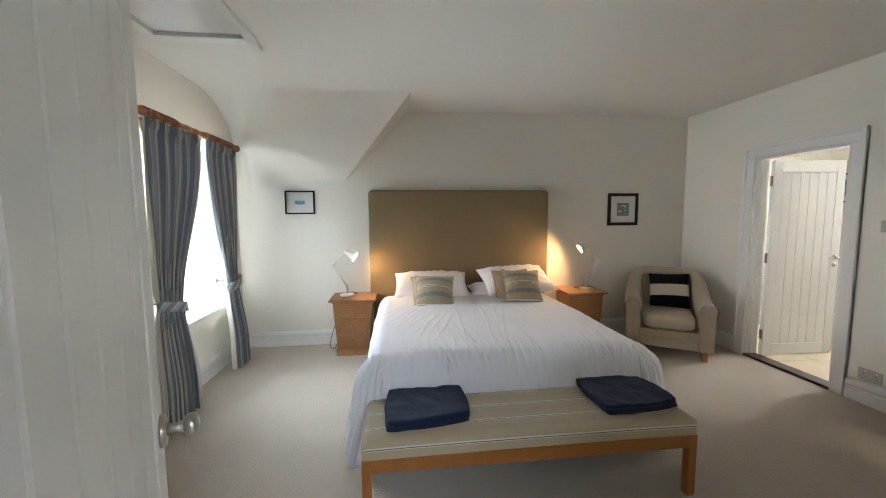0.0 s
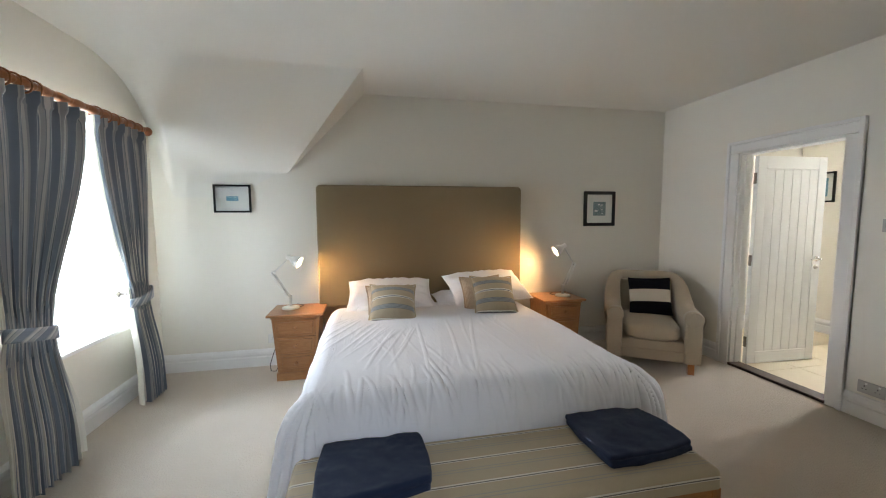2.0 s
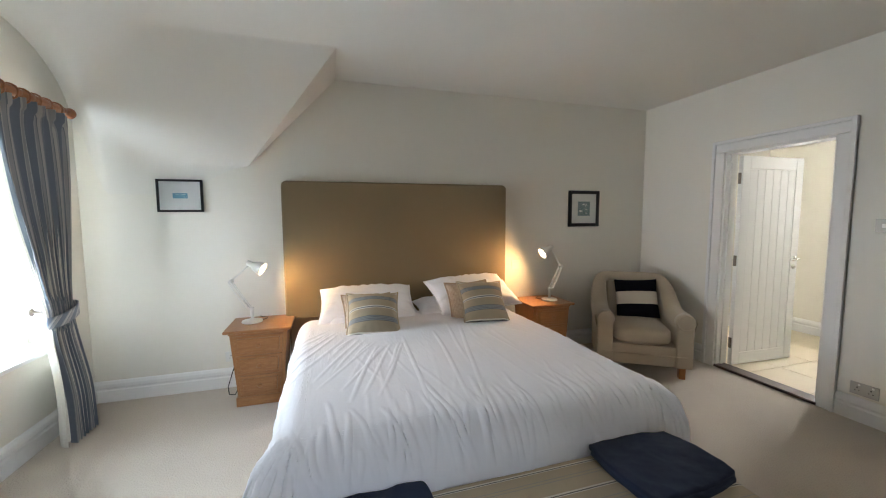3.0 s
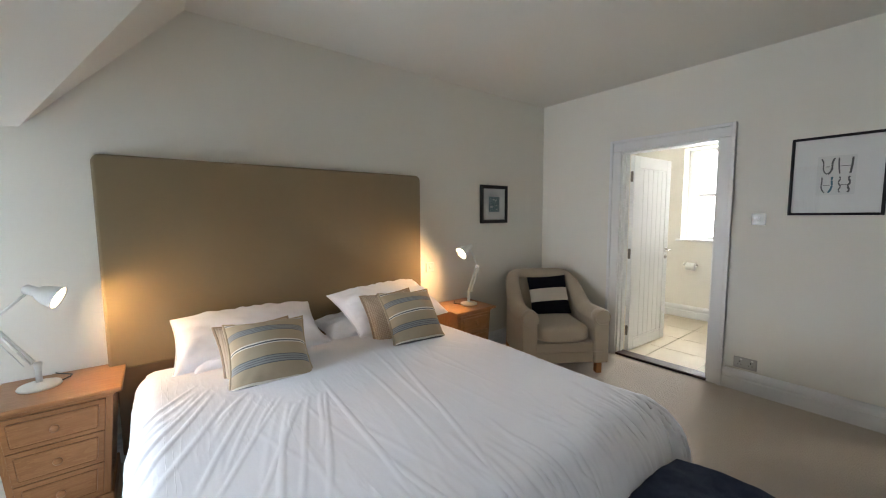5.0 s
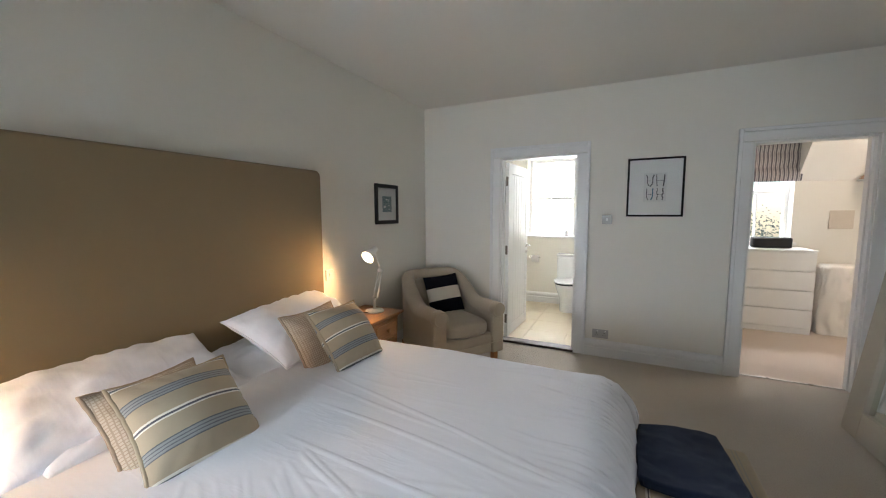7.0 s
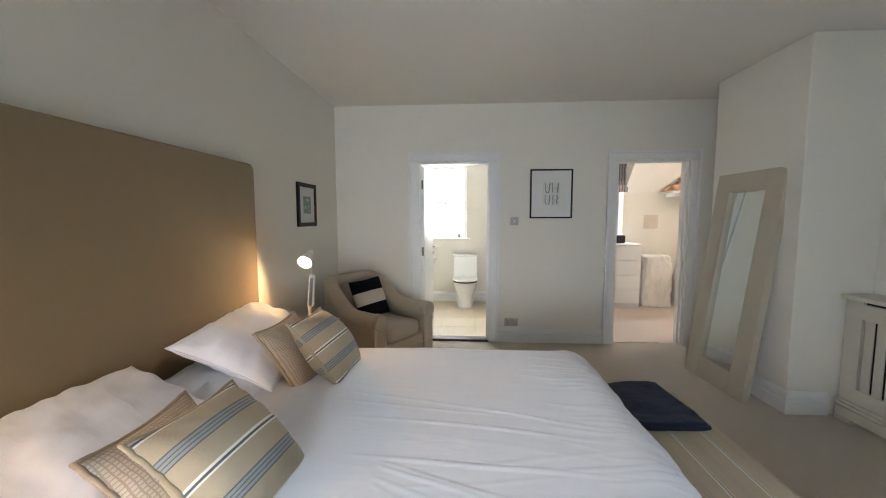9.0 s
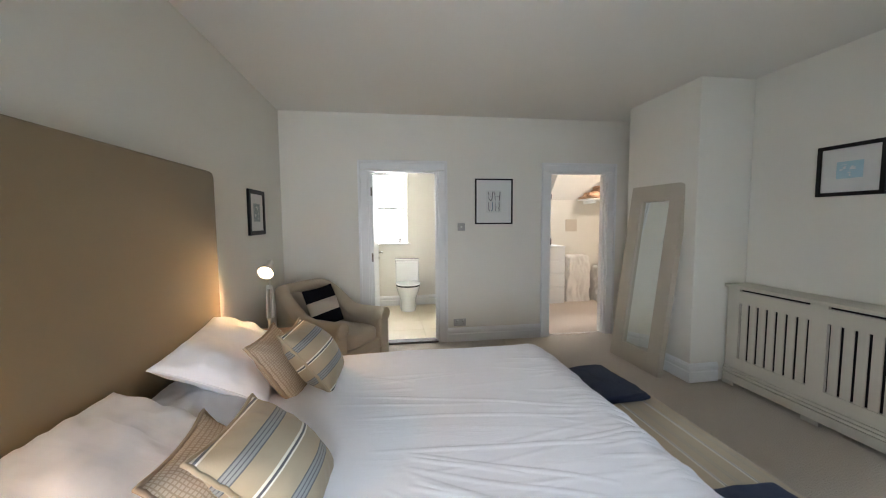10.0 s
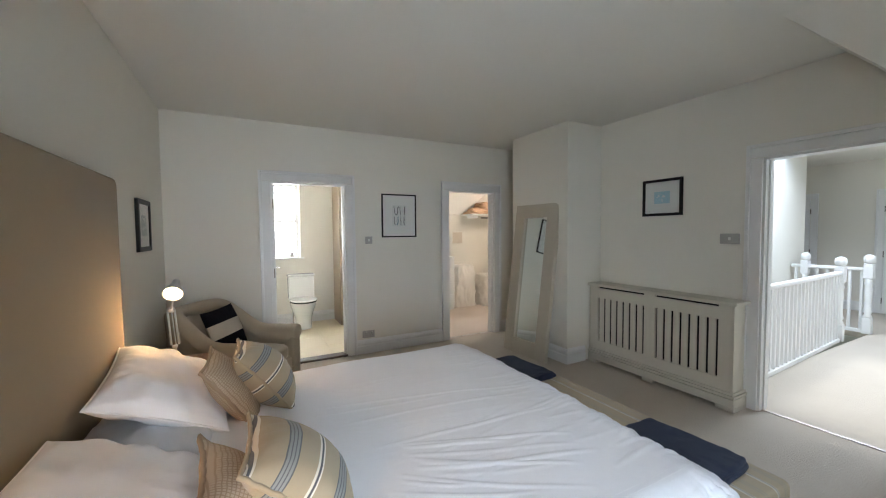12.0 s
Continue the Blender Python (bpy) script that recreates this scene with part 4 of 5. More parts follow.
def pillow_mesh(name, w, h, t, seed, pinch=0.10, crumple=0.010, power=0.55):
    """A stuffed pillow about its middle: x across, y up, z thick, with drawn-out corners."""
    n = 44
    verts, uv, faces = [], [], []
    for side in (1, -1):
        for j in range(n + 1):
            for i in range(n + 1):
                a, b = 2 * i / n - 1, 2 * j / n - 1
                a, b = math.sin(a * math.pi / 2) * 0.35 + a * 0.65, math.sin(b * math.pi / 2) * 0.35 + b * 0.65
                x = a * w / 2 * (1 - pinch * (1 - b * b) * abs(a) ** 2)
                y = b * h / 2 * (1 - pinch * (1 - a * a) * abs(b) ** 2)
                k = max(0.0, (1 - a * a) * (1 - b * b))
                z = side * t / 2 * k ** power
                edge = min(1.0, k * 6)
                z += edge * crumple * fbm(x * 7 + seed, y * 7, side * 2 + seed, 3)
                z += edge * crumple * 0.9 * abs(math.sin(math.atan2(y, x) * 9 + seed)) * smooth01((max(abs(a), abs(b)) - 0.4) * 2)
                verts.append((x, y, z))
                uv.append((x + 1.0, y + 1.0))
    off = (n + 1) ** 2
    for s in (0, 1):
        for j in range(n):
            for i in range(n):
                q = [j * (n + 1) + i, j * (n + 1) + i + 1, (j + 1) * (n + 1) + i + 1, (j + 1) * (n + 1) + i]
                faces.append(tuple(k + s * off for k in (q if s == 0 else q[::-1])))
    me = bpy.data.meshes.new(name)
    me.from_pydata(verts, [], faces)
    lay = me.uv_layers.new(name="cloth")
    flat = [0.0] * (len(me.loops) * 2)
    for k, lp in enumerate(me.loops):
        flat[2 * k], flat[2 * k + 1] = uv[lp.vertex_index]
    lay.data.foreach_set("uv", flat)
    me.polygons.foreach_set("use_smooth", [True] * len(me.polygons))
    return me


def rim(w, h, pinch, r, wavy=0.0):
    pts = []
    n = 20
    for k in range(4 * n):
        e, f = divmod(k, n)
        p = 2 * f / n - 1
        a, b = ((p, -1), (1, p), (-p, 1), (-1, -p))[e]
        j = wavy * math.sin(k * 2.4) + wavy * fbm(k * 0.31, w * 50, 0.5, 2)
        pts.append((a * w / 2 * (1 - pinch * (1 - b * b)), b * h / 2 * (1 - pinch * (1 - a * a)), j))
    return tube(pts, r, 6, closed=True)


def pillow(place, tilt, rz, w, h, t, seed, label, roll=0.0):
    root = thing("pillow", (0, 0, 0), 0, label, "pillow", "pillows on the bed")
    root.matrix_basis = pose(*place, 0, 0, rz) @ pose(0, 0, 0, tilt, 0, 0) @ pose(0, 0, 0, 0, 0, roll)
    part("filling", pillow_mesh("filling", w, h, t, seed, 0.07, 0.013, 0.42), M_DUVET, root)
    part("seam", rim(w, h, 0.06, 0.004), M_COTTON, root, smooth=True)
    return root


pillow((0.98, 4.40, 0.628), 3, 2, 0.74, 0.46, 0.16, 1, "white cotton pillow lying under another pillow")
pillow((0.935, 4.415, 0.706), 23, -2, 0.78, 0.48, 0.18, 2, "plump white cotton pillow leaning against the headboard")
pillow((1.72, 4.41, 0.628), 3, -3, 0.74, 0.46, 0.16, 3, "white cotton pillow lying under another pillow")
pillow((1.86, 4.400, 0.742), 25, 2, 0.77, 0.48, 0.19, 4, "plump white cotton pillow leaning against the headboard", 4)


def cushion(place, tilt, rz, w, t, seed, material, label, roll=0.0, piping=True):
    root = thing("cushion", (0, 0, 0), 0, label, "cushion")
    root.matrix_basis = pose(*place, 0, 0, rz) @ pose(0, 0, 0, tilt, 0, 0) @ pose(0, 0, 0, 0, 0, roll)
    part("cover", pillow_mesh("cover", w, w, t, seed, 0.10, 0.005, 0.60), material, root)
    if piping:
        part("piping", rim(w, w, 0.10, 0.0075, 0.0018), material, root, smooth=True)
    return root


cushion((0.925, 3.945, 0.727), 43, -1, 0.375, 0.22, 11, M_CUSHION, "oatmeal cushion with grey and cream stripes and piping", -3)
cushion((0.905, 4.070, 0.690), 50, 6, 0.370, 0.15, 12, M_CHECK, "beige checked cushion behind the striped one", -2)
cushion((1.796, 4.000, 0.742), 51, 1, 0.380, 0.22, 13, M_CUSHION, "oatmeal cushion with grey and cream stripes and piping", -3)
cushion((1.735, 4.135, 0.722), 56, -3, 0.370, 0.14, 14, M_CHECK, "beige checked cushion behind the striped one", 2)

# ---- the bench and throws at the foot of the bed ----
bench = thing("bench", (0.415, 2.122, 0), 0, "long bench with a striped upholstered seat and orange wooden legs", "bench")
BL, BD = 1.69, 0.435


part("seat", soft_slab("seat_cover", BL, BD, 0.412, 0.332, 0.026, 120, 60, lambda x, y, z: (x, y, z), 0.014), M_BENCH, bench, "beige cloth seat with cream and dark stripes")
part("apron", boxes((0.045, 0.006, 0.262, BL - 0.045, 0.030, 0.331), bevel=0.003), M_BEECH, bench)
part("apron", boxes((0.045, BD - 0.030, 0.262, BL - 0.045, BD - 0.006, 0.331), bevel=0.003), M_BEECH, bench)
part("apron", boxes((0.006, 0.045, 0.262, 0.030, BD - 0.045, 0.331), bevel=0.003), M_BEECHV, bench)
part("apron", boxes((BL - 0.030, 0.045, 0.262, BL - 0.006, BD - 0.045, 0.331), bevel=0.003), M_BEECHV, bench)
for x in (0.003, BL - 0.048):
    for y in (0.003, BD - 0.048):
        part("leg", boxes((x, y, 0, x + 0.045, y + 0.045, 0.3315), bevel=0.004), M_BEECHV, bench)
part("underside", boxes((0.03, 0.03, 0.317, BL - 0.03, BD - 0.03, 0.330)), M_CABLE, bench)


def throw(corners, z, layers, th, seed, label):
    """A folded wool throw: soft layers with an uneven outline, each a little out of line with the one below."""
    root = thing("folded_throw", (0, 0, 0), 0, label, "throw", "throws on the bench")
    c = [Vector((*p, 0)) for p in corners]
    for k in range(layers):
        shift = Vector((0.008 * math.sin(seed + 2.1 * k), 0.008 * math.cos(seed + 1.7 * k), 0))

        def place(x, y, zz, k=k, shift=shift):
            s, t = x / 0.42 * 2 - 1, y / 0.36 * 2 - 1
            pull = 0.5 - 0.035 * s * s * t * t
            s, t = 0.5 + s * pull, 0.5 + t * pull
            p = c[0] * (1 - s) * (1 - t) + c[1] * s * (1 - t) + c[2] * s * t + c[3] * (1 - s) * t + shift
            w = Vector((0.007 * fbm(p.y * 8, k * 3.1, seed, 2), 0.007 * fbm(p.x * 8, k * 2.3, seed + 5, 2), 0))
            up = 0.010 * fbm(p.x * 6 + seed, p.y * 6, seed, 2) * (0.5 + 0.3 * k) + 0.003 * fbm(p.x * 22, p.y * 22, seed + k, 2)
            return (p.x + w.x, p.y + w.y, max(z + 0.001, z + th * k + zz + (up if zz > th * 0.4 else 0)))
        part("fold", soft_slab("fold", 0.42, 0.36, th * 1.08, 0.0, th * 0.53, 64, 56, place), M_BLUE, root)
    return root


throw([(0.525, 2.185), (0.962, 2.230), (0.955, 2.545), (0.520, 2.550)], 0.421, 2, 0.024, 4, "folded navy blue wool throw lying on the bench")
throw([(1.640, 2.190), (2.085, 2.230), (2.060, 2.545), (1.640, 2.550)], 0.421, 3, 0.0155, 8, "folded navy blue wool throw lying askew on the bench")

# ---- bedside cabinets and lamps ----


def bedside(x0, x1, label):
    cx, h, yf, yb = (x0 + x1) / 2, 0.592, 4.345, 4.725
    root = thing("bedside_cabinet", (cx, 0, 0), 0, label, "bedside cabinet", "bedside cabinets")
    w = (x1 - x0) / 2
    part("top", boxes((-w, 4.305, h - 0.022, w, yb, h), bevel=0.007), M_PINE, root)

    def side(z):
        return (w - 0.035) - 0.040 * (1 - (z - 0.07) / (h - 0.10))

    def slab(z0, z1, y0, y1, inset=0.0, bev=0.0):
        bm = bmesh.new()
        box(bm, -1, y0, z0, 1, y1, z1)
        for v in bm.verts:
            v.co.x *= side(v.co.z) - inset
        if bev:
            bmesh.ops.bevel(bm, geom=list(bm.edges), offset=bev, segments=2, profile=0.5, affect="EDGES")
        return bm
    part("body", slab(0.07, h - 0.023, yf, yb, 0.0, 0.003), M_PINEV, root)
    part("plinth", boxes((-side(0.07) - 0.012, yf - 0.012, 0, side(0.07) + 0.012, yb, 0.072), bevel=0.005), M_PINE, root)
    part("cornice", slab(h - 0.040, h - 0.0235, yf - 0.010, yb - 0.01, -0.006, 0.003), M_PINE, root)
    dh = (h - 0.045 - 0.085) / 3
    for i in range(3):
        z = 0.085 + i * dh
        d = part("drawer", slab(z + 0.0025, z + dh - 0.003, yf - 0.014, yf - 0.001, 0.026, 0.003), M_PINE, root)
        part("panel", slab(z + 0.022, z + dh - 0.023, yf - 0.022, yf - 0.0145, 0.048, 0.007), M_PINE, d)
        turn = pose(0, yf - 0.020, z + dh / 2, 90, 0, 0)
        part("knob", lathe([(0.009, 0.0), (0.007, 0.008), (0.016, 0.016), (0.017, 0.022), (0.012, 0.028), (0.001, 0.030)], 18, turn), M_PINE, d, "round turned pine knob", True)
    return root


bedside(-0.125, 0.345, "pine bedside cabinet with three panelled drawers")
bedside(2.425, 2.885, "pine bedside cabinet with three panelled drawers")


def desk_lamp(x, y, z, mirror, head, aim, beam, power, label):
    """A sprung balanced-arm lamp: round base, twin lower arms, single upper arm, bell shade."""
    root = thing("desk_lamp", (x, y, z), 0, label, "desk lamp", "bedside lamps")
    part("base", lathe([(0.074, 0.0), (0.078, 0.006), (0.074, 0.014), (0.030, 0.020), (0.016, 0.026)], 36), M_LAMP, root, smooth=True)
    part("stem", lathe([(0.012, 0.024), (0.012, 0.10), (0.016, 0.105), (0.016, 0.12)], 16), M_LAMP, root, smooth=True)
    sx = mirror
    knee = Vector((0.015 * sx, 0.0, 0.12))
    elbow = Vector((0.145 * sx, 0.035, 0.328))
    hd = Vector(head) - Vector((x, y, z))
    for dy in (-0.020, 0.020):
        off = Vector((0, dy, 0))
        part("lower_arm", tube([knee + off, elbow + off], 0.0065, 8), M_LAMP, root, smooth=True)
        pts = []
        for i in range(60):
            f = i / 59
            p = knee + off * 1.3 + (elbow - knee) * (0.02 + 0.30 * f)
            pts.append(p + Vector((0.006 * math.cos(f * 75), 0.006 * math.sin(f * 75), 0)))
        part("spring", tube(pts, 0.0012, 5), M_STEEL, root, "steel tension spring")
    part("link", tube([knee + Vector((0.03 * sx, 0, -0.01)), elbow + Vector((0.022 * sx, 0, -0.012))], 0.0035, 8), M_LAMP, root)
    part("elbow_joint", lathe([(0.016, -0.02), (0.018, 0.0), (0.016, 0.02)], 16, pose(*elbow, 90, 0, 0)), M_LAMP, root, smooth=True)
    a = Vector(aim).normalized()
    q = a.to_track_quat("Z", "Y").to_matrix().to_4x4()
    neck = hd - a * 0.105
    part("upper_arm", tube([elbow, neck], 0.006, 8), M_LAMP, root, smooth=True)
    m = Matrix.Translation(hd) @ q
    outer = [(0.016, -0.130), (0.022, -0.125), (0.022, -0.082), (0.031, -0.075), (0.045, -0.043), (0.054, 0.0), (0.057, 0.004), (0.052, 0.002), (0.042, -0.040), (0.028, -0.068), (0.001, -0.070)]
    bm = bmesh.new()
    rings = []
    for r, zz in outer:
        rings.append([bm.verts.new(m @ Vector((r * math.cos(2 * math.pi * i / 32), r * math.sin(2 * math.pi * i / 32), zz))) for i in range(32)])
    for p, w in zip(rings, rings[1:]):
        for i in range(32):
            bm.faces.new((p[i], p[(i + 1) % 32], w[(i + 1) % 32], w[i]))
    bm.faces.new(rings[0][::-1])
    shade = part("shade", bm, M_LAMP, root, "white enamel bell shade", True)
    part("bulb", lathe([(0.012, -0.068), (0.014, -0.055), (0.022, -0.038), (0.026, -0.022), (0.021, -0.006), (0.001, 0.000)], 20, m), M_BULB, shade, "glowing bulb", True)
    cab = [(0.07, 0.01, 0.008), (0.10, 0.04, 0.012), (0.10, 0.09, 0.006), (0.05, 0.14, 0.005), (0.03, 0.165, 0.005)]
    part("cable", tube([(p[0] * -sx, p[1], p[2]) for p in cab], 0.003, 6), M_CABLE, root, "thin black cable")
    d = bpy.data.lights.new("desk_lamp_light", "SPOT")
    d.energy, d.color, d.spot_size, d.spot_blend, d.shadow_soft_size = power, WARM, radians(beam), 1.0, 0.03
    lo = new("desk_lamp_light", d)
    w = Vector(head) + a * 0.014
    lo.matrix_world = look(w, w + a)


desk_lamp(0.035, 4.550, 0.592, -1, (0.126, 4.545, 1.013), (0.86, -0.22, -0.42), 150, 14.0, "white balanced-arm lamp lit on the bedside cabinet")
desk_lamp(2.725, 4.495, 0.592, 1, (2.625, 4.480, 1.062), (-0.86, 0.04, -0.51), 158, 20.0, "white balanced-arm lamp lit on the bedside cabinet")

# ---- the armchair ----


def armchair(x, y, rz):
    root = thing("armchair", (x, y, 0), rz, "beige upholstered tub armchair with rolled arms and wooden legs", "armchair")
    root.scale = (1.045, 1.10, 1.0)
    W, D = 0.395, 0.39

    def path(u):
        """The line of the wrap-round arms and back in plan, from one arm's front to the other's, with its height."""
        s = u * 2 - 1
        a = s * math.pi / 2
        ins = 0.085
        px = (W - ins) * math.copysign(min(1.0, abs(math.sin(a * 1.0)) ** 0.42), s)
        py = -D + 0.03 + (2 * D - 0.085) * (max(0.0, math.cos(a)) ** 0.32)
        back = smooth01((py + 0.10) / 0.42)
        return px, py, 0.55 + 0.275 * back, back

    def arms(u, v):
        px, py, h, back = path(u)
        e = 0.004
        qx, qy, _, _ = path(min(1.0, u + e))
        rx, ry, _, _ = path(max(0.0, u - e))
        tx, ty = qx - rx, qy - ry
        ln = math.hypot(tx, ty) or 1
        nx, ny = -ty / ln, tx / ln
        r = 0.080 - 0.020 * back
        if v < 0.22:
            o, z = -0.052, 0.12 + (h - 0.16 - 0.12) * (v / 0.22)
        elif v < 0.85:
            a = math.pi * 1.25 * (v - 0.22) / 0.63 + math.pi * 0.97
            o, z = r * math.cos(a), h - 0.055 - r * math.sin(a)
        else:
            k = (v - 0.85) / 0.15
            a = math.pi * 2.22
            o, z = (r * math.cos(a)) * (1 - k) + 0.052 * k, (h - 0.055 - r * math.sin(a)) * (1 - k) + 0.10 * k
        return (px - nx * o, py - ny * o, z)
    part("arms_and_back", sheet("arms", arms, 72, 40), M_CHAIR, root)
    part("seat_frame", boxes((-0.285, -0.365, 0.10, 0.285, 0.26, 0.285), bevel=0.015), M_CHAIR, root)

    for sx in (-1, 1):
        bm = boxes((sx * 0.305 - 0.064, -0.385, 0.10, sx * 0.305 + 0.064, -0.340, 0.52), bevel=0.014)
        part("arm_front", bm, M_CHAIR, root)
        part("arm_scroll", lathe([(0.060, -0.004), (0.069, 0.0), (0.072, 0.012), (0.074, 0.06), (0.06, 0.07)], 28, pose(sx * 0.302, -0.392, 0.508, -90, 0, 0)), M_CHAIR, root, smooth=True)
        part("scroll_piping", tube([(sx * 0.302 + 0.063 * math.cos(q * math.pi / 12), -0.394, 0.508 + 0.063 * math.sin(q * math.pi / 12)) for q in range(24)], 0.005, 6, closed=True), M_CHAIR, root, smooth=True)

    def seat(u, v):
        a, b = u * 2 * math.pi, v * math.pi - math.pi / 2
        c, s = math.cos(a), math.sin(a)
        q = (abs(c) ** 6 + abs(s) ** 6) ** (-1 / 6)
        e = math.copysign(abs(math.sin(b)) ** 0.55, math.sin(b))
        r = max(0.0, math.cos(b)) ** 0.22
        return (0.228 * c * q * r, -0.085 + 0.295 * s * q * r, 0.355 + (0.068 + 0.012 * (1 - (c * q * r) ** 2)) * e)
    part("seat_cushion", sheet("seat", seat, 64, 30), M_CHAIR, root)

    def inner_back(u, v):
        a = (u - 0.5) * 2
        return (0.215 * a, 0.245 - 0.05 * (1 - a * a) * (1 - (v * 2 - 1) ** 2) - 0.10 * a * a + 0.06 * v, 0.38 + 0.37 * v)
    thick(part("inside_back", sheet("inner", inner_back, 20, 16), M_CHAIR, root), 0.06, -1)
    part("skirt_piping", tube([(-0.33, -0.388, 0.205), (0.33, -0.388, 0.205)], 0.005, 6), M_CHAIR, root)
    for sx in (-1, 1):
        for y0 in (-0.335, 0.27):
            bm = bmesh.new()
            box(bm, sx * 0.30 - 0.024, y0 - 0.024, 0.0, sx * 0.30 + 0.024, y0 + 0.024, 0.125, 0.003, 1)
            part("leg", bm, M_BEECHV, root, "reddish tapered wooden leg")
    return root


armchair(3.490, 4.190, -33)


def banded_cushion(place, tilt, rz, w, roll):
    root = thing("cushion", (0, 0, 0), 0, "black and cream banded knitted cushion on the armchair", "cushion")
    root.matrix_basis = pose(*place, 0, 0, rz) @ pose(0, 0, 0, tilt, 0, 0) @ pose(0, 0, 0, 0, 0, roll)
    me = pillow_mesh("cover", w, w, 0.13, 31, 0.05, 0.004, 0.5)
    ob = part("cover", me, M_BLACK, root)
    me.materials.append(M_CREAM)
    for p in me.polygons:
        if abs(p.center.y) < w * 0.165:
            p.material_index = 1
    return root


banded_cushion((3.565, 4.250, 0.600), 68, -35, 0.39, 3)

# ---- curtains ----
cp = thing("curtain_pole", (-1.0, 0, 2.125), 0, "turned reddish wooden curtain pole with rings above the window", "curtain pole")
prof = [(0.0054, 0.0), (0.0270, 0.008), (0.0365, 0.028), (0.0297, 0.048), (0.0162, 0.056), (0.0270, 0.064), (0.0189, 0.072)]
y = 0.08
while y < 1.40:
    prof += [(0.0189, y), (0.0257, y + 0.018), (0.0284, y + 0.05), (0.0257, y + 0.085), (0.0189, y + 0.10), (0.0243, y + 0.108), (0.0189, y + 0.116)]
    y += 0.125
prof += [(0.0189, 1.47), (0.0270, 1.478), (0.0162, 1.486), (0.0297, 1.494), (0.0365, 1.514), (0.0270, 1.534), (0.0054, 1.542)]
part("pole", lathe(prof, 18, pose(0, 2.985, 0, -90, 0, 0)), M_POLE, cp, smooth=True)
for yb in (3.03, 4.47):
    part("bracket", boxes((-0.118, yb - 0.012, -0.02, 0.0, yb + 0.012, -0.012), bevel=0.003), M_POLE, cp)
for k in range(12):
    yr = 3.12 + k * 0.062 if k < 6 else 3.90 + (k - 6) * 0.09
    part("ring", tube([(0.041 * math.cos(a * math.pi / 8), yr + 0.004 * math.sin(a), -0.010 + 0.041 * math.sin(a * math.pi / 8)) for a in range(16)], 0.0055, 6, closed=True), M_POLE, cp, smooth=True)


def curtain(top, tie, foot, inner, label, seed):
    """A lined curtain, pinch-pleated under the pole, drawn in by a tie-back and flared at the hem. top, tie and foot are spans along the wall."""
    root = thing("curtain", (0, 0, 0), 0, label, "curtain", "pair of curtains")
    ztop, ztie = 2.09, 0.83
    pleats = 7

    def span(z):
        if z > ztie:
            k = smooth01((z - ztie) / (ztop - ztie) * 1.02) ** 0.75
            return [tie[i] + (top[i] - tie[i]) * k for i in (0, 1)]
        k = math.sin((ztie - z) / ztie * math.pi / 2) ** 0.8
        return [tie[i] + (foot[i] - tie[i]) * k for i in (0, 1)]

    def f(u, v, dx=0.0):
        z = ztop - (ztop - 0.012) * v
        a, b = span(z)
        w = b - a
        pinch = math.exp(-((z - ztie) / 0.10) ** 2)
        head = smooth01((z - 1.96) / 0.10)
        amp = 0.036 * (1 - 0.35 * pinch) * (0.75 + 0.5 * head)
        ph = u * pleats * 2 * math.pi + 0.9 * fbm(u * 3, v * 1.5, seed, 2) * (1 - head)
        wave = math.sin(ph) + 0.35 * math.sin(2 * ph + 1.2 + v * 2)
        x = -0.985 + 0.012 * pinch + amp * wave * (0.85 + 0.3 * fbm(u * 4, v * 2, seed + 3, 1)) + 0.045 * smooth01((ztie - z) / 0.6)
        yy = a + w * u + 0.012 * math.cos(ph) * (1 - pinch)
        if z > 2.02:
            x += 0.012 * math.sin(ph * 3)
        return (x + dx, yy, z - 0.004 * math.sin(ph) * (v > 0.98))

    width = 1.25
    part("cloth", sheet("cloth", f, 210, 110, lambda u, v: (u * width, v * 2.1)), M_CURTAIN, root)

    def lin(u, v):
        s = u * 1.0
        p = f(s, v * 0.995, -0.010)
        k = smooth01((v - 0.62) / 0.35)
        e = (0.075 * k) * (smooth01((u - 0.72) / 0.28) if inner > 0 else -smooth01((0.28 - u) / 0.28))
        return (p[0] - 0.004, p[1] + e, p[2])
    part("lining", sheet("lining", lin, 120, 60), M_LINING, root, "cream cotton lining")

    def band(u, v):
        a = u * 2 * math.pi
        cy, hw = (tie[0] + tie[1]) / 2, (tie[1] - tie[0]) / 2 + 0.012
        lean = 0.03 * (math.cos(a)) * (-inner)
        return (-0.972 + 0.062 * math.sin(a) * (1 if math.sin(a) > 0 else 0.7), cy + hw * math.cos(a), ztie - 0.035 + 0.07 * v + lean)
    thick(part("tie_back", sheet("tie", band, 60, 4, lambda u, v: (u * 0.5 + v * 0.05, v * 0.07)), M_CURTAIN, root), 0.006)
    outer = (tie[0] + tie[1]) / 2
    hk = pose(WEST, outer, ztie + 0.02, 0, 90, 0)
    part("tie_hook", lathe([(0.022, 0.0), (0.022, 0.006), (0.008, 0.010), (0.008, 0.055), (0.022, 0.062), (0.024, 0.072), (0.004, 0.084)], 18, hk), M_HINGE, root, "dark metal tie-back hook", True)
    return root


curtain((3.08, 3.75), (3.10, 3.37), (3.02, 3.42), 1, "blue and grey striped lined curtain tied back beside the window", 1)
curtain((3.83, 4.40), (4.08, 4.30), (4.13, 4.38), -1, "blue and grey striped lined curtain tied back beside the window", 6)

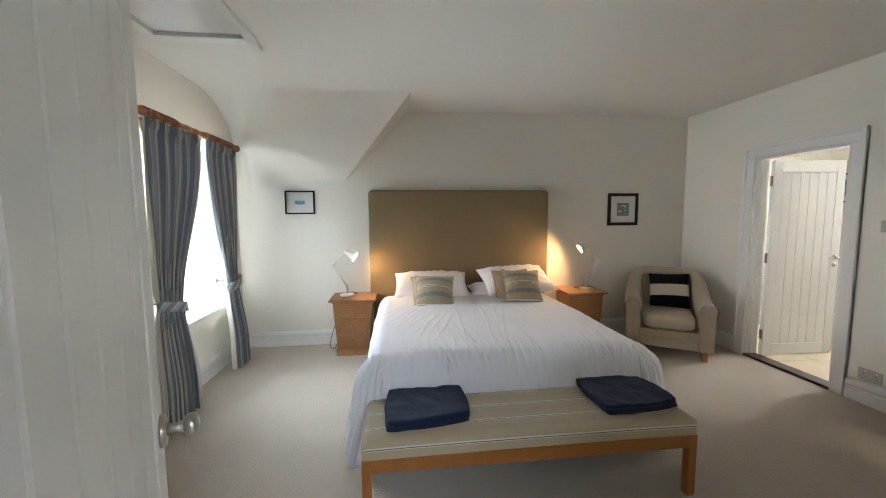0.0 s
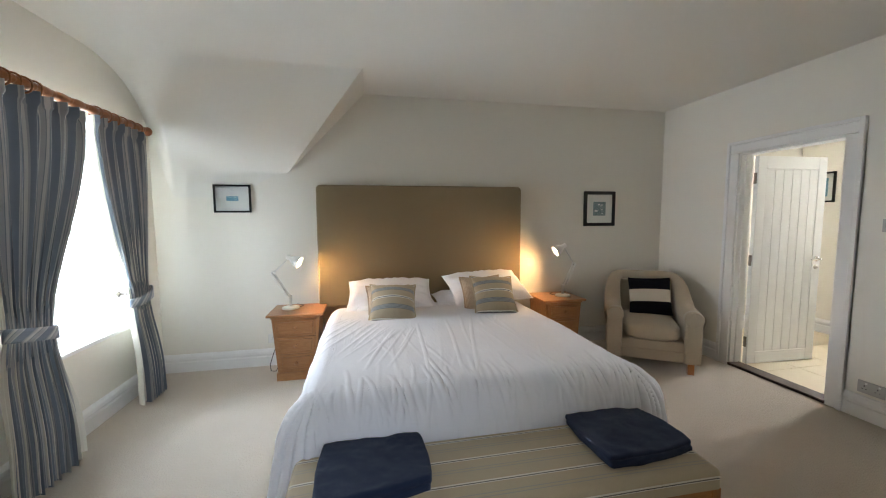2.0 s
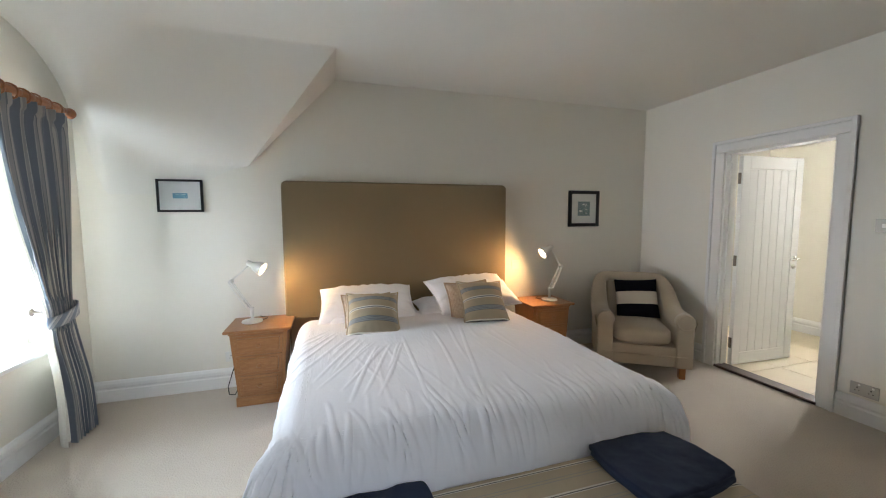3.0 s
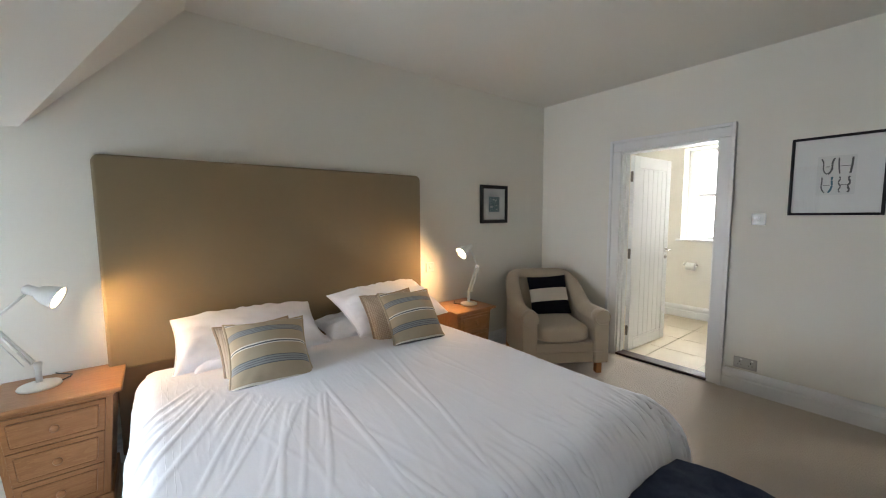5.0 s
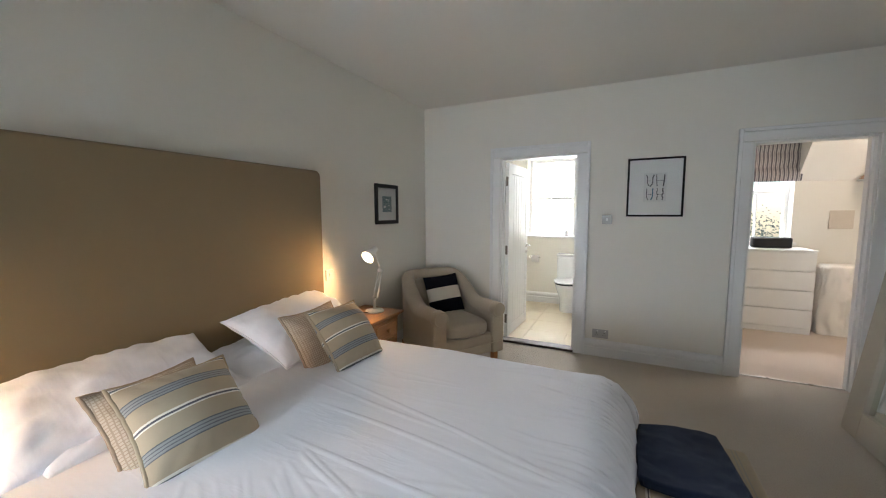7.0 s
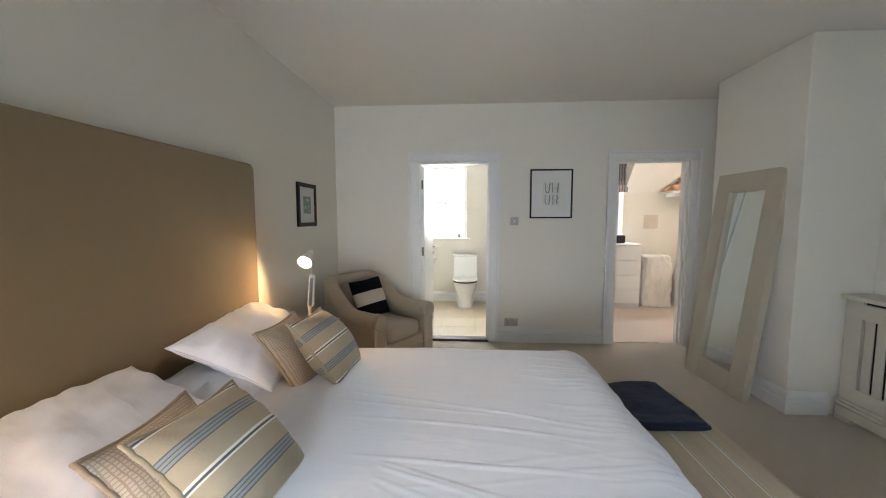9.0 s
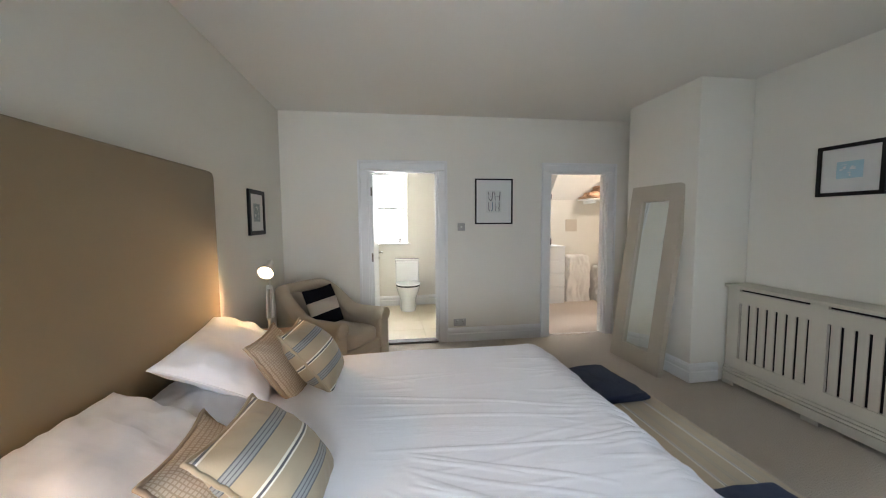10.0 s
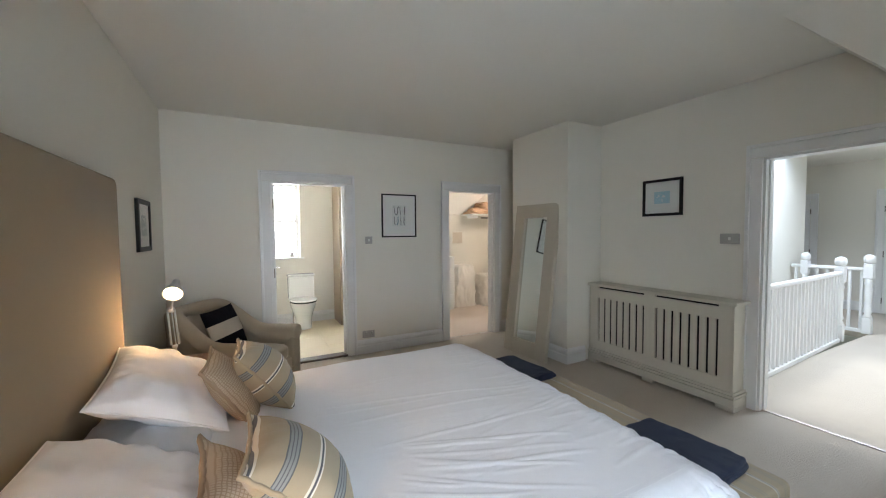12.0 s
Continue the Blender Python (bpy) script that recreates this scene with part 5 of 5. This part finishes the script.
# ---- radiator cover ----
rc = thing("radiator_cover", (1.265, SOUTH + 0.002, 0), 0, "cream painted slatted radiator cover against the wall", "radiator cover")
RL, RD, RH = 1.385, 0.195, 0.868
part("top", boxes((-0.030, 0, RH - 0.028, RL + 0.004, RD + 0.038, RH), bevel=0.007), M_MIRFRAME, rc)
# black sheet paints the shade seen through the slats and under the plinth
part("backing", boxes((0.0225, 0.02, 0.001, RL - 0.0225, 0.150, RH - 0.03)), M_SHADE_BLACK, rc, "near-black sheet painting the shade behind the slats")
part("side_panel", boxes((0, 0, 0.0, 0.022, RD - 0.001, RH - 0.029)), M_MIRFRAME, rc)
part("side_panel", boxes((RL - 0.022, 0, 0.0, RL, RD - 0.001, RH - 0.029)), M_MIRFRAME, rc)
f0, f1 = RD - 0.022, RD
ST, MID = 0.11, RL / 2
part("front_frame", boxes((0.0225, f0, 0.03, ST, f1, RH - 0.0285), (RL - ST, f0, 0.03, RL - 0.0225, f1, RH - 0.0285), (MID - 0.055, f0, 0.03, MID + 0.055, f1, RH - 0.0285),
     (ST, f0, 0.03, MID - 0.055, f1, 0.245), (MID + 0.055, f0, 0.03, RL - ST, f1, 0.245),
     (ST, f0, 0.715, MID - 0.055, f1, RH - 0.052), (MID + 0.055, f0, 0.715, RL - ST, f1, RH - 0.052)), M_MIRFRAME, rc)
for a0, a1 in ((ST, MID - 0.055), (MID + 0.055, RL - ST)):
    n = 8
    pitch = (a1 - a0 - 0.018) / (n - 1)
    for i in range(n - 1):
        part("slat", boxes((a0 + 0.018 + i * pitch, f0 + 0.010, 0.245, a0 + (i + 1) * pitch, f1 - 0.003, 0.715), bevel=0.002), M_MIRFRAME, rc)
for z0, z1, d in ((0.030, 0.098, 0.020), (0.108, 0.128, 0.026), (0.128, 0.150, 0.014)):
    part("plinth_moulding", boxes((-d * 0.9, f1 + 0.0005, z0, RL, f1 + d, z1), (-d * 0.9, 0.0, z0, -0.0005, f1, z1), bevel=0.004), M_MIRFRAME, rc)
for a0, a1, b0 in ((-0.018, ST, 0.0), (MID - 0.055, MID + 0.055, f0), (RL - ST, RL, 0.0)):
    part("foot", boxes((a0, b0, 0.0, a1, f1 + 0.020, 0.0295)), M_MIRFRAME, rc)

# ---- the leaning mirror ----
mr = thing("leaning_mirror", (3.125, 1.262, 0.0), 0, "tall mirror in a wide cream wooden frame leaning on the wall", "mirror")
mr.matrix_basis = pose(3.125, 1.270, 0.004, 0, 0, 3.0) @ pose(0, 0, 0, 7.2, 0, 0)
MW, MH, MF = 0.335, 1.76, 0.155
part("stile", boxes((-MW, -0.055, 0.0, -MW + MF, 0.0, MH), bevel=0.004), M_LEANFRAME, mr)
part("stile", boxes((MW - MF, -0.055, 0.0, MW, 0.0, MH), bevel=0.004), M_LEANFRAME, mr)
part("rail", boxes((-MW + MF + 0.0005, -0.055, 0.0, MW - MF - 0.0005, 0.0, MF + 0.02), bevel=0.004), M_LEANFRAME, mr)
part("rail", boxes((-MW + MF + 0.0005, -0.055, MH - MF, MW - MF - 0.0005, 0.0, MH), bevel=0.004), M_LEANFRAME, mr)
part("mirror_glass", boxes((-MW + MF - 0.01, -0.040, MF, MW - MF + 0.01, -0.030, MH - MF + 0.01)), M_MIRROR, mr, "clear mirror glass")

# ---- pictures ----


def picture(m, w, h, fw, mount_w, art, label):
    """A framed picture about its middle: local x across, z up, the face to local -y."""
    root = thing("picture", (0, 0, 0), 0, label, "picture")
    root.matrix_basis = m
    t = 0.022
    part("frame", boxes((-w / 2, -t, -h / 2, -w / 2 + fw, 0, h / 2), (w / 2 - fw, -t, -h / 2, w / 2, 0, h / 2), (-w / 2 + fw, -t, -h / 2, w / 2 - fw, 0, -h / 2 + fw), (-w / 2 + fw, -t, h / 2 - fw, w / 2 - fw, 0, h / 2), bevel=0.003), M_FRAME, root)
    iw, ih = w / 2 - fw, h / 2 - fw
    part("mount", boxes((-iw, -0.010, -ih, iw, -0.004, ih)), M_MOUNT, root, "off-white card mount")
    art(root, iw - mount_w, ih - mount_w)
    g = part("glass", boxes((-iw, -0.0165, -ih, iw, -0.0150, ih)), M_GLASS, root)
    g.visible_shadow = False
    return root


M_SEA = surface("print_sea_blue", (0.05, 0.20, 0.32), (0.25, 0.48, 0.58), 18, 60, 0.7, 0, 0)
M_TEAL = surface("print_teal", (0.03, 0.09, 0.11), (0.26, 0.34, 0.34), 26, 80, 0.7, 0, 0)
M_PALEBLUE = surface("print_pale_blue", (0.30, 0.52, 0.58), (0.52, 0.68, 0.72), 10, 60, 0.7, 0, 0)
M_INK = plain("print_ink_grey", (0.15, 0.15, 0.145), 0.8)
M_TEALINK = plain("print_ink_teal", (0.12, 0.22, 0.26), 0.8)
M_PAPER = surface("print_paper", (0.62, 0.62, 0.58), (0.68, 0.68, 0.64), 8, 90, 0.8, 0.05, 0.0004)
M_WHITEINK = plain("print_white", (0.72, 0.74, 0.72), 0.8)


def art_block(material, detail):
    def f(root, a, b):
        p = part("print", boxes((-a, -0.0125, -b, a, -0.0105, b)), material, root, "small colour print")
        r = random.Random(int(a * 1e4))
        for k in range(7):
            x, z = r.uniform(-a * 0.8, a * 0.5), r.uniform(-b * 0.8, b * 0.6)
            part("mark", boxes((x, -0.0135, z, x + a * r.uniform(0.1, 0.45), -0.0128, z + b * r.uniform(0.06, 0.3))), detail, p)
    return f


def art_figures(root, a, b):
    p = part("print", boxes((-a, -0.0125, -b, a, -0.0105, b)), M_PAPER, root, "pale print of four vase-like figures in faint grey")
    tiles = [(-0.45, 0.48, 0.34, 0.02, 1.0), (0.45, 0.48, 0.30, 0.26, 0.3), (-0.45, -0.48, 0.32, 0.10, 0.8), (0.45, -0.48, 0.26, 0.20, 2.0)]
    for cx, cz, top, low, bend in tiles:
        for s in (-1, 1):
            pts = []
            for i in range(13):
                f = i / 12
                w = low + (top - low) * f ** 0.6 + 0.05 * math.sin(f * math.pi * bend * 2)
                pts.append(((cx + s * w) * a, -0.0132, (cz + (f - 0.5) * 0.80) * b))
            part("outline", tube(pts, 0.0058 if s > 0 else 0.004, 6), M_INK if bend != 0.8 or s < 0 else M_TEALINK, p)
        part("outline", tube([((cx - low - 0.08) * a, -0.0130, (cz - 0.02) * b), ((cx + low + 0.08) * a, -0.0130, (cz - 0.02) * b)], 0.002, 6), M_INK, p)



picture(pose(-0.468, NORTH - 0.001, 1.598), 0.315, 0.255, 0.017, 0.090, art_block(M_SEA, M_PALEBLUE), "small black-framed picture with a blue print on the wall")
picture(pose(3.290, NORTH - 0.001, 1.503), 0.385, 0.385, 0.036, 0.080, art_block(M_TEAL, M_WHITEINK), "black-framed picture with a dark teal print above the armchair")
picture(pose(EAST - 0.001, 2.393, 1.640, 0, 0, -90), 0.450, 0.525, 0.017, 0.118, art_figures, "thin black-framed print of pale figures between the doorways")
picture(pose(1.972, SOUTH + 0.001, 1.748, 0, 0, 180), 0.385, 0.350, 0.026, 0.092, art_block(M_PALEBLUE, M_WHITEINK), "black-framed picture with a pale blue print above the radiator cover")
picture(pose(BX1 - 0.001, 4.52, 1.75, 0, 0, -90), 0.30, 0.36, 0.022, 0.05, art_block(M_SEA, M_INK), "black-framed picture with a blue print on the bathroom wall")


# ---- switches and sockets ----
def plate(m, w, h, kind_, label):
    root = thing("socket" if "socket" in label else "light_switch", (0, 0, 0), 0, label, "socket" if "socket" in label else "switch")
    root.matrix_basis = m
    mt = M_GREYPL
    part("plate", boxes((-w / 2, -0.009, -h / 2, w / 2, 0, h / 2), bevel=0.003), mt if kind_ != "white" else M_PLASTIC, root)
    if "socket" in label:
        for cx in ((-0.035, 0.035) if w > 0.1 else (0,)):
            # raised near-black blocks paint the shade inside the pin holes
            part("pin_holes", boxes((cx - 0.003, -0.0105, 0.004, cx + 0.003, -0.0092, 0.014), (cx - 0.014, -0.0105, -0.014, cx - 0.007, -0.0092, -0.010), (cx + 0.007, -0.0105, -0.014, cx + 0.014, -0.0092, -0.010)), M_SHADE_BLACK, root)
            part("rocker", boxes((cx + 0.004, -0.012, 0.022, cx + 0.016, -0.0092, 0.034), bevel=0.001), M_PLASTIC, root)
    else:
        part("rocker", boxes((-0.009, -0.0125, -0.013, 0.009, -0.0092, 0.013), bevel=0.002), M_PLASTIC, root)


plate(pose(EAST, 2.778, 1.348, 0, 0, -90), 0.086, 0.086, "grey", "brushed grey light switch on the wall")
plate(pose(EAST, 2.80, 0.227, 0, 0, -90), 0.146, 0.086, "grey", "brushed grey double socket above the skirting board")
plate(pose(1.399, SOUTH, 1.360, 0, 0, 180), 0.146, 0.086, "grey", "brushed grey double light switch beside the doorway")
plate(pose(2.475, NORTH, 0.925), 0.086, 0.086, "white", "white light switch on the wall beside the headboard")
plate(pose(-0.175, NORTH, 0.262), 0.086, 0.086, "white", "white single socket on the wall beside the cabinet")
cb = thing("lamp_cable", (0, 0, 0), 0, "black lamp cable looping from the socket to the floor", "cable")
part("loop", tube([(-0.13, 4.735, 0.235), (-0.15, 4.66, 0.16), (-0.175, 4.60, 0.06), (-0.16, 4.56, 0.012), (-0.115, 4.55, 0.010), (-0.09, 4.58, 0.06), (-0.10, 4.66, 0.16), (-0.105, 4.73, 0.24)], 0.004, 8), M_CABLE, cb, smooth=True)

# ---- loft hatch ----
lh = thing("loft_hatch", (0, 0, TOP), 0, "white painted loft hatch in the ceiling", "loft hatch", kind="structure")
part("lid", boxes((-0.86, 2.32, -0.006, -0.36, 3.075, -0.001)), M_TRIM, lh)
part("trim_board", boxes((-0.94, 3.080, -0.030, -0.345, 3.165, -0.001), bevel=0.004), M_TRIM, lh)
part("trim_board", boxes((-0.345, 2.24, -0.030, -0.295, 3.265, -0.001), bevel=0.004), M_TRIM, lh)
part("trim_board", boxes((-0.94, 2.24, -0.030, -0.875, 3.079, -0.001), bevel=0.004), M_TRIM, lh)
part("trim_board", boxes((-0.874, 2.24, -0.030, -0.346, 2.315, -0.001), bevel=0.004), M_TRIM, lh)

# ---- outside ----
tagged(part("ground", boxes((-60, -60, -3.3, 60, 60, -3.2)), M_GRASS), "lawn below the house", "lawn", kind="structure")


def tree(x, y, h, spread, seed):
    root = thing("tree", (x, y, -3.2), 0, "leafy garden tree outside the window", "tree")
    r = random.Random(seed)
    part("trunk", tube([(0, 0, 0), (0.05, 0.02, h * 0.3), (0.0, 0.08, h * 0.6), (0.05, 0.1, h * 0.85)], 0.13, 8), M_BARK, root)
    for k in range(6):
        a = k * 1.05 + r.random()
        part("limb", tube([(0, 0.05, h * (0.35 + 0.06 * k)), (spread * 0.35 * math.cos(a), spread * 0.35 * math.sin(a), h * (0.5 + 0.06 * k)), (spread * 0.75 * math.cos(a), spread * 0.75 * math.sin(a), h * (0.58 + 0.06 * k))], 0.045, 6), M_BARK, root)
    verts, faces = [], []
    for k in range(5600):
        a, b = r.uniform(0, 2 * math.pi), r.uniform(-0.75, 1.0)
        d = r.random() ** 0.4 * (0.8 + 0.35 * fbm(math.cos(a) * 2 + seed, math.sin(a) * 2, b * 2, 2))
        c = Vector((spread * d * math.cos(a) * math.sqrt(max(0, 1 - b * b)), spread * d * math.sin(a) * math.sqrt(max(0, 1 - b * b)), h * 0.68 + h * 0.34 * d * b))
        n = Vector((r.uniform(-1, 1), r.uniform(-1, 1), r.uniform(-1, 1))).normalized()
        t1 = n.orthogonal().normalized() * r.uniform(0.018, 0.038)
        t2 = n.cross(t1) * 0.6
        i = len(verts)
        verts += [tuple(c - t1), tuple(c + t2), tuple(c + t1), tuple(c - t2)]
        faces.append((i, i + 1, i + 2, i + 3))
    me = bpy.data.meshes.new("crown")
    me.from_pydata(verts, [], faces)
    part("crown", me, M_LEAF, root)


tree(12.0, 0.1, 4.9, 2.0, 2)

# ---- bathroom floor tiles ----
tf = tagged(part("floor_bathroom", boxes((EAST, BY0, -0.1, BX1, BY1, -0.006)), M_GROUT), "pale stone tiled bathroom floor", "tiled floor", kind="structure")
TS = 0.44
bm = boxes((0.0, 0.0, -0.006, TS - 0.004, TS - 0.004, 0.001), bevel=0.0015)
tile_me = None
xx = EAST + WT - 0.02
while xx < BX1 - 0.02:
    yy = BY0
    while yy < BY1 - 0.02:
        sx, sy = min(TS, BX1 - xx), min(TS, BY1 - yy)
        if sx > TS - 0.01 and sy > TS - 0.01 and tile_me is not None:
            o = new("tile", tile_me)
            o.parent = tf
            o.location = (xx, yy, 0)
        elif sx > TS - 0.01 and sy > TS - 0.01:
            o = part("tile", bm, M_TILE, tf)
            tile_me = o.data
            o.location = (xx, yy, 0)
        else:
            part("tile", boxes((xx, yy, -0.006, xx + sx - 0.004, yy + sy - 0.004, 0.001), bevel=0.0015), M_TILE, tf)
        yy += TS
    xx += TS
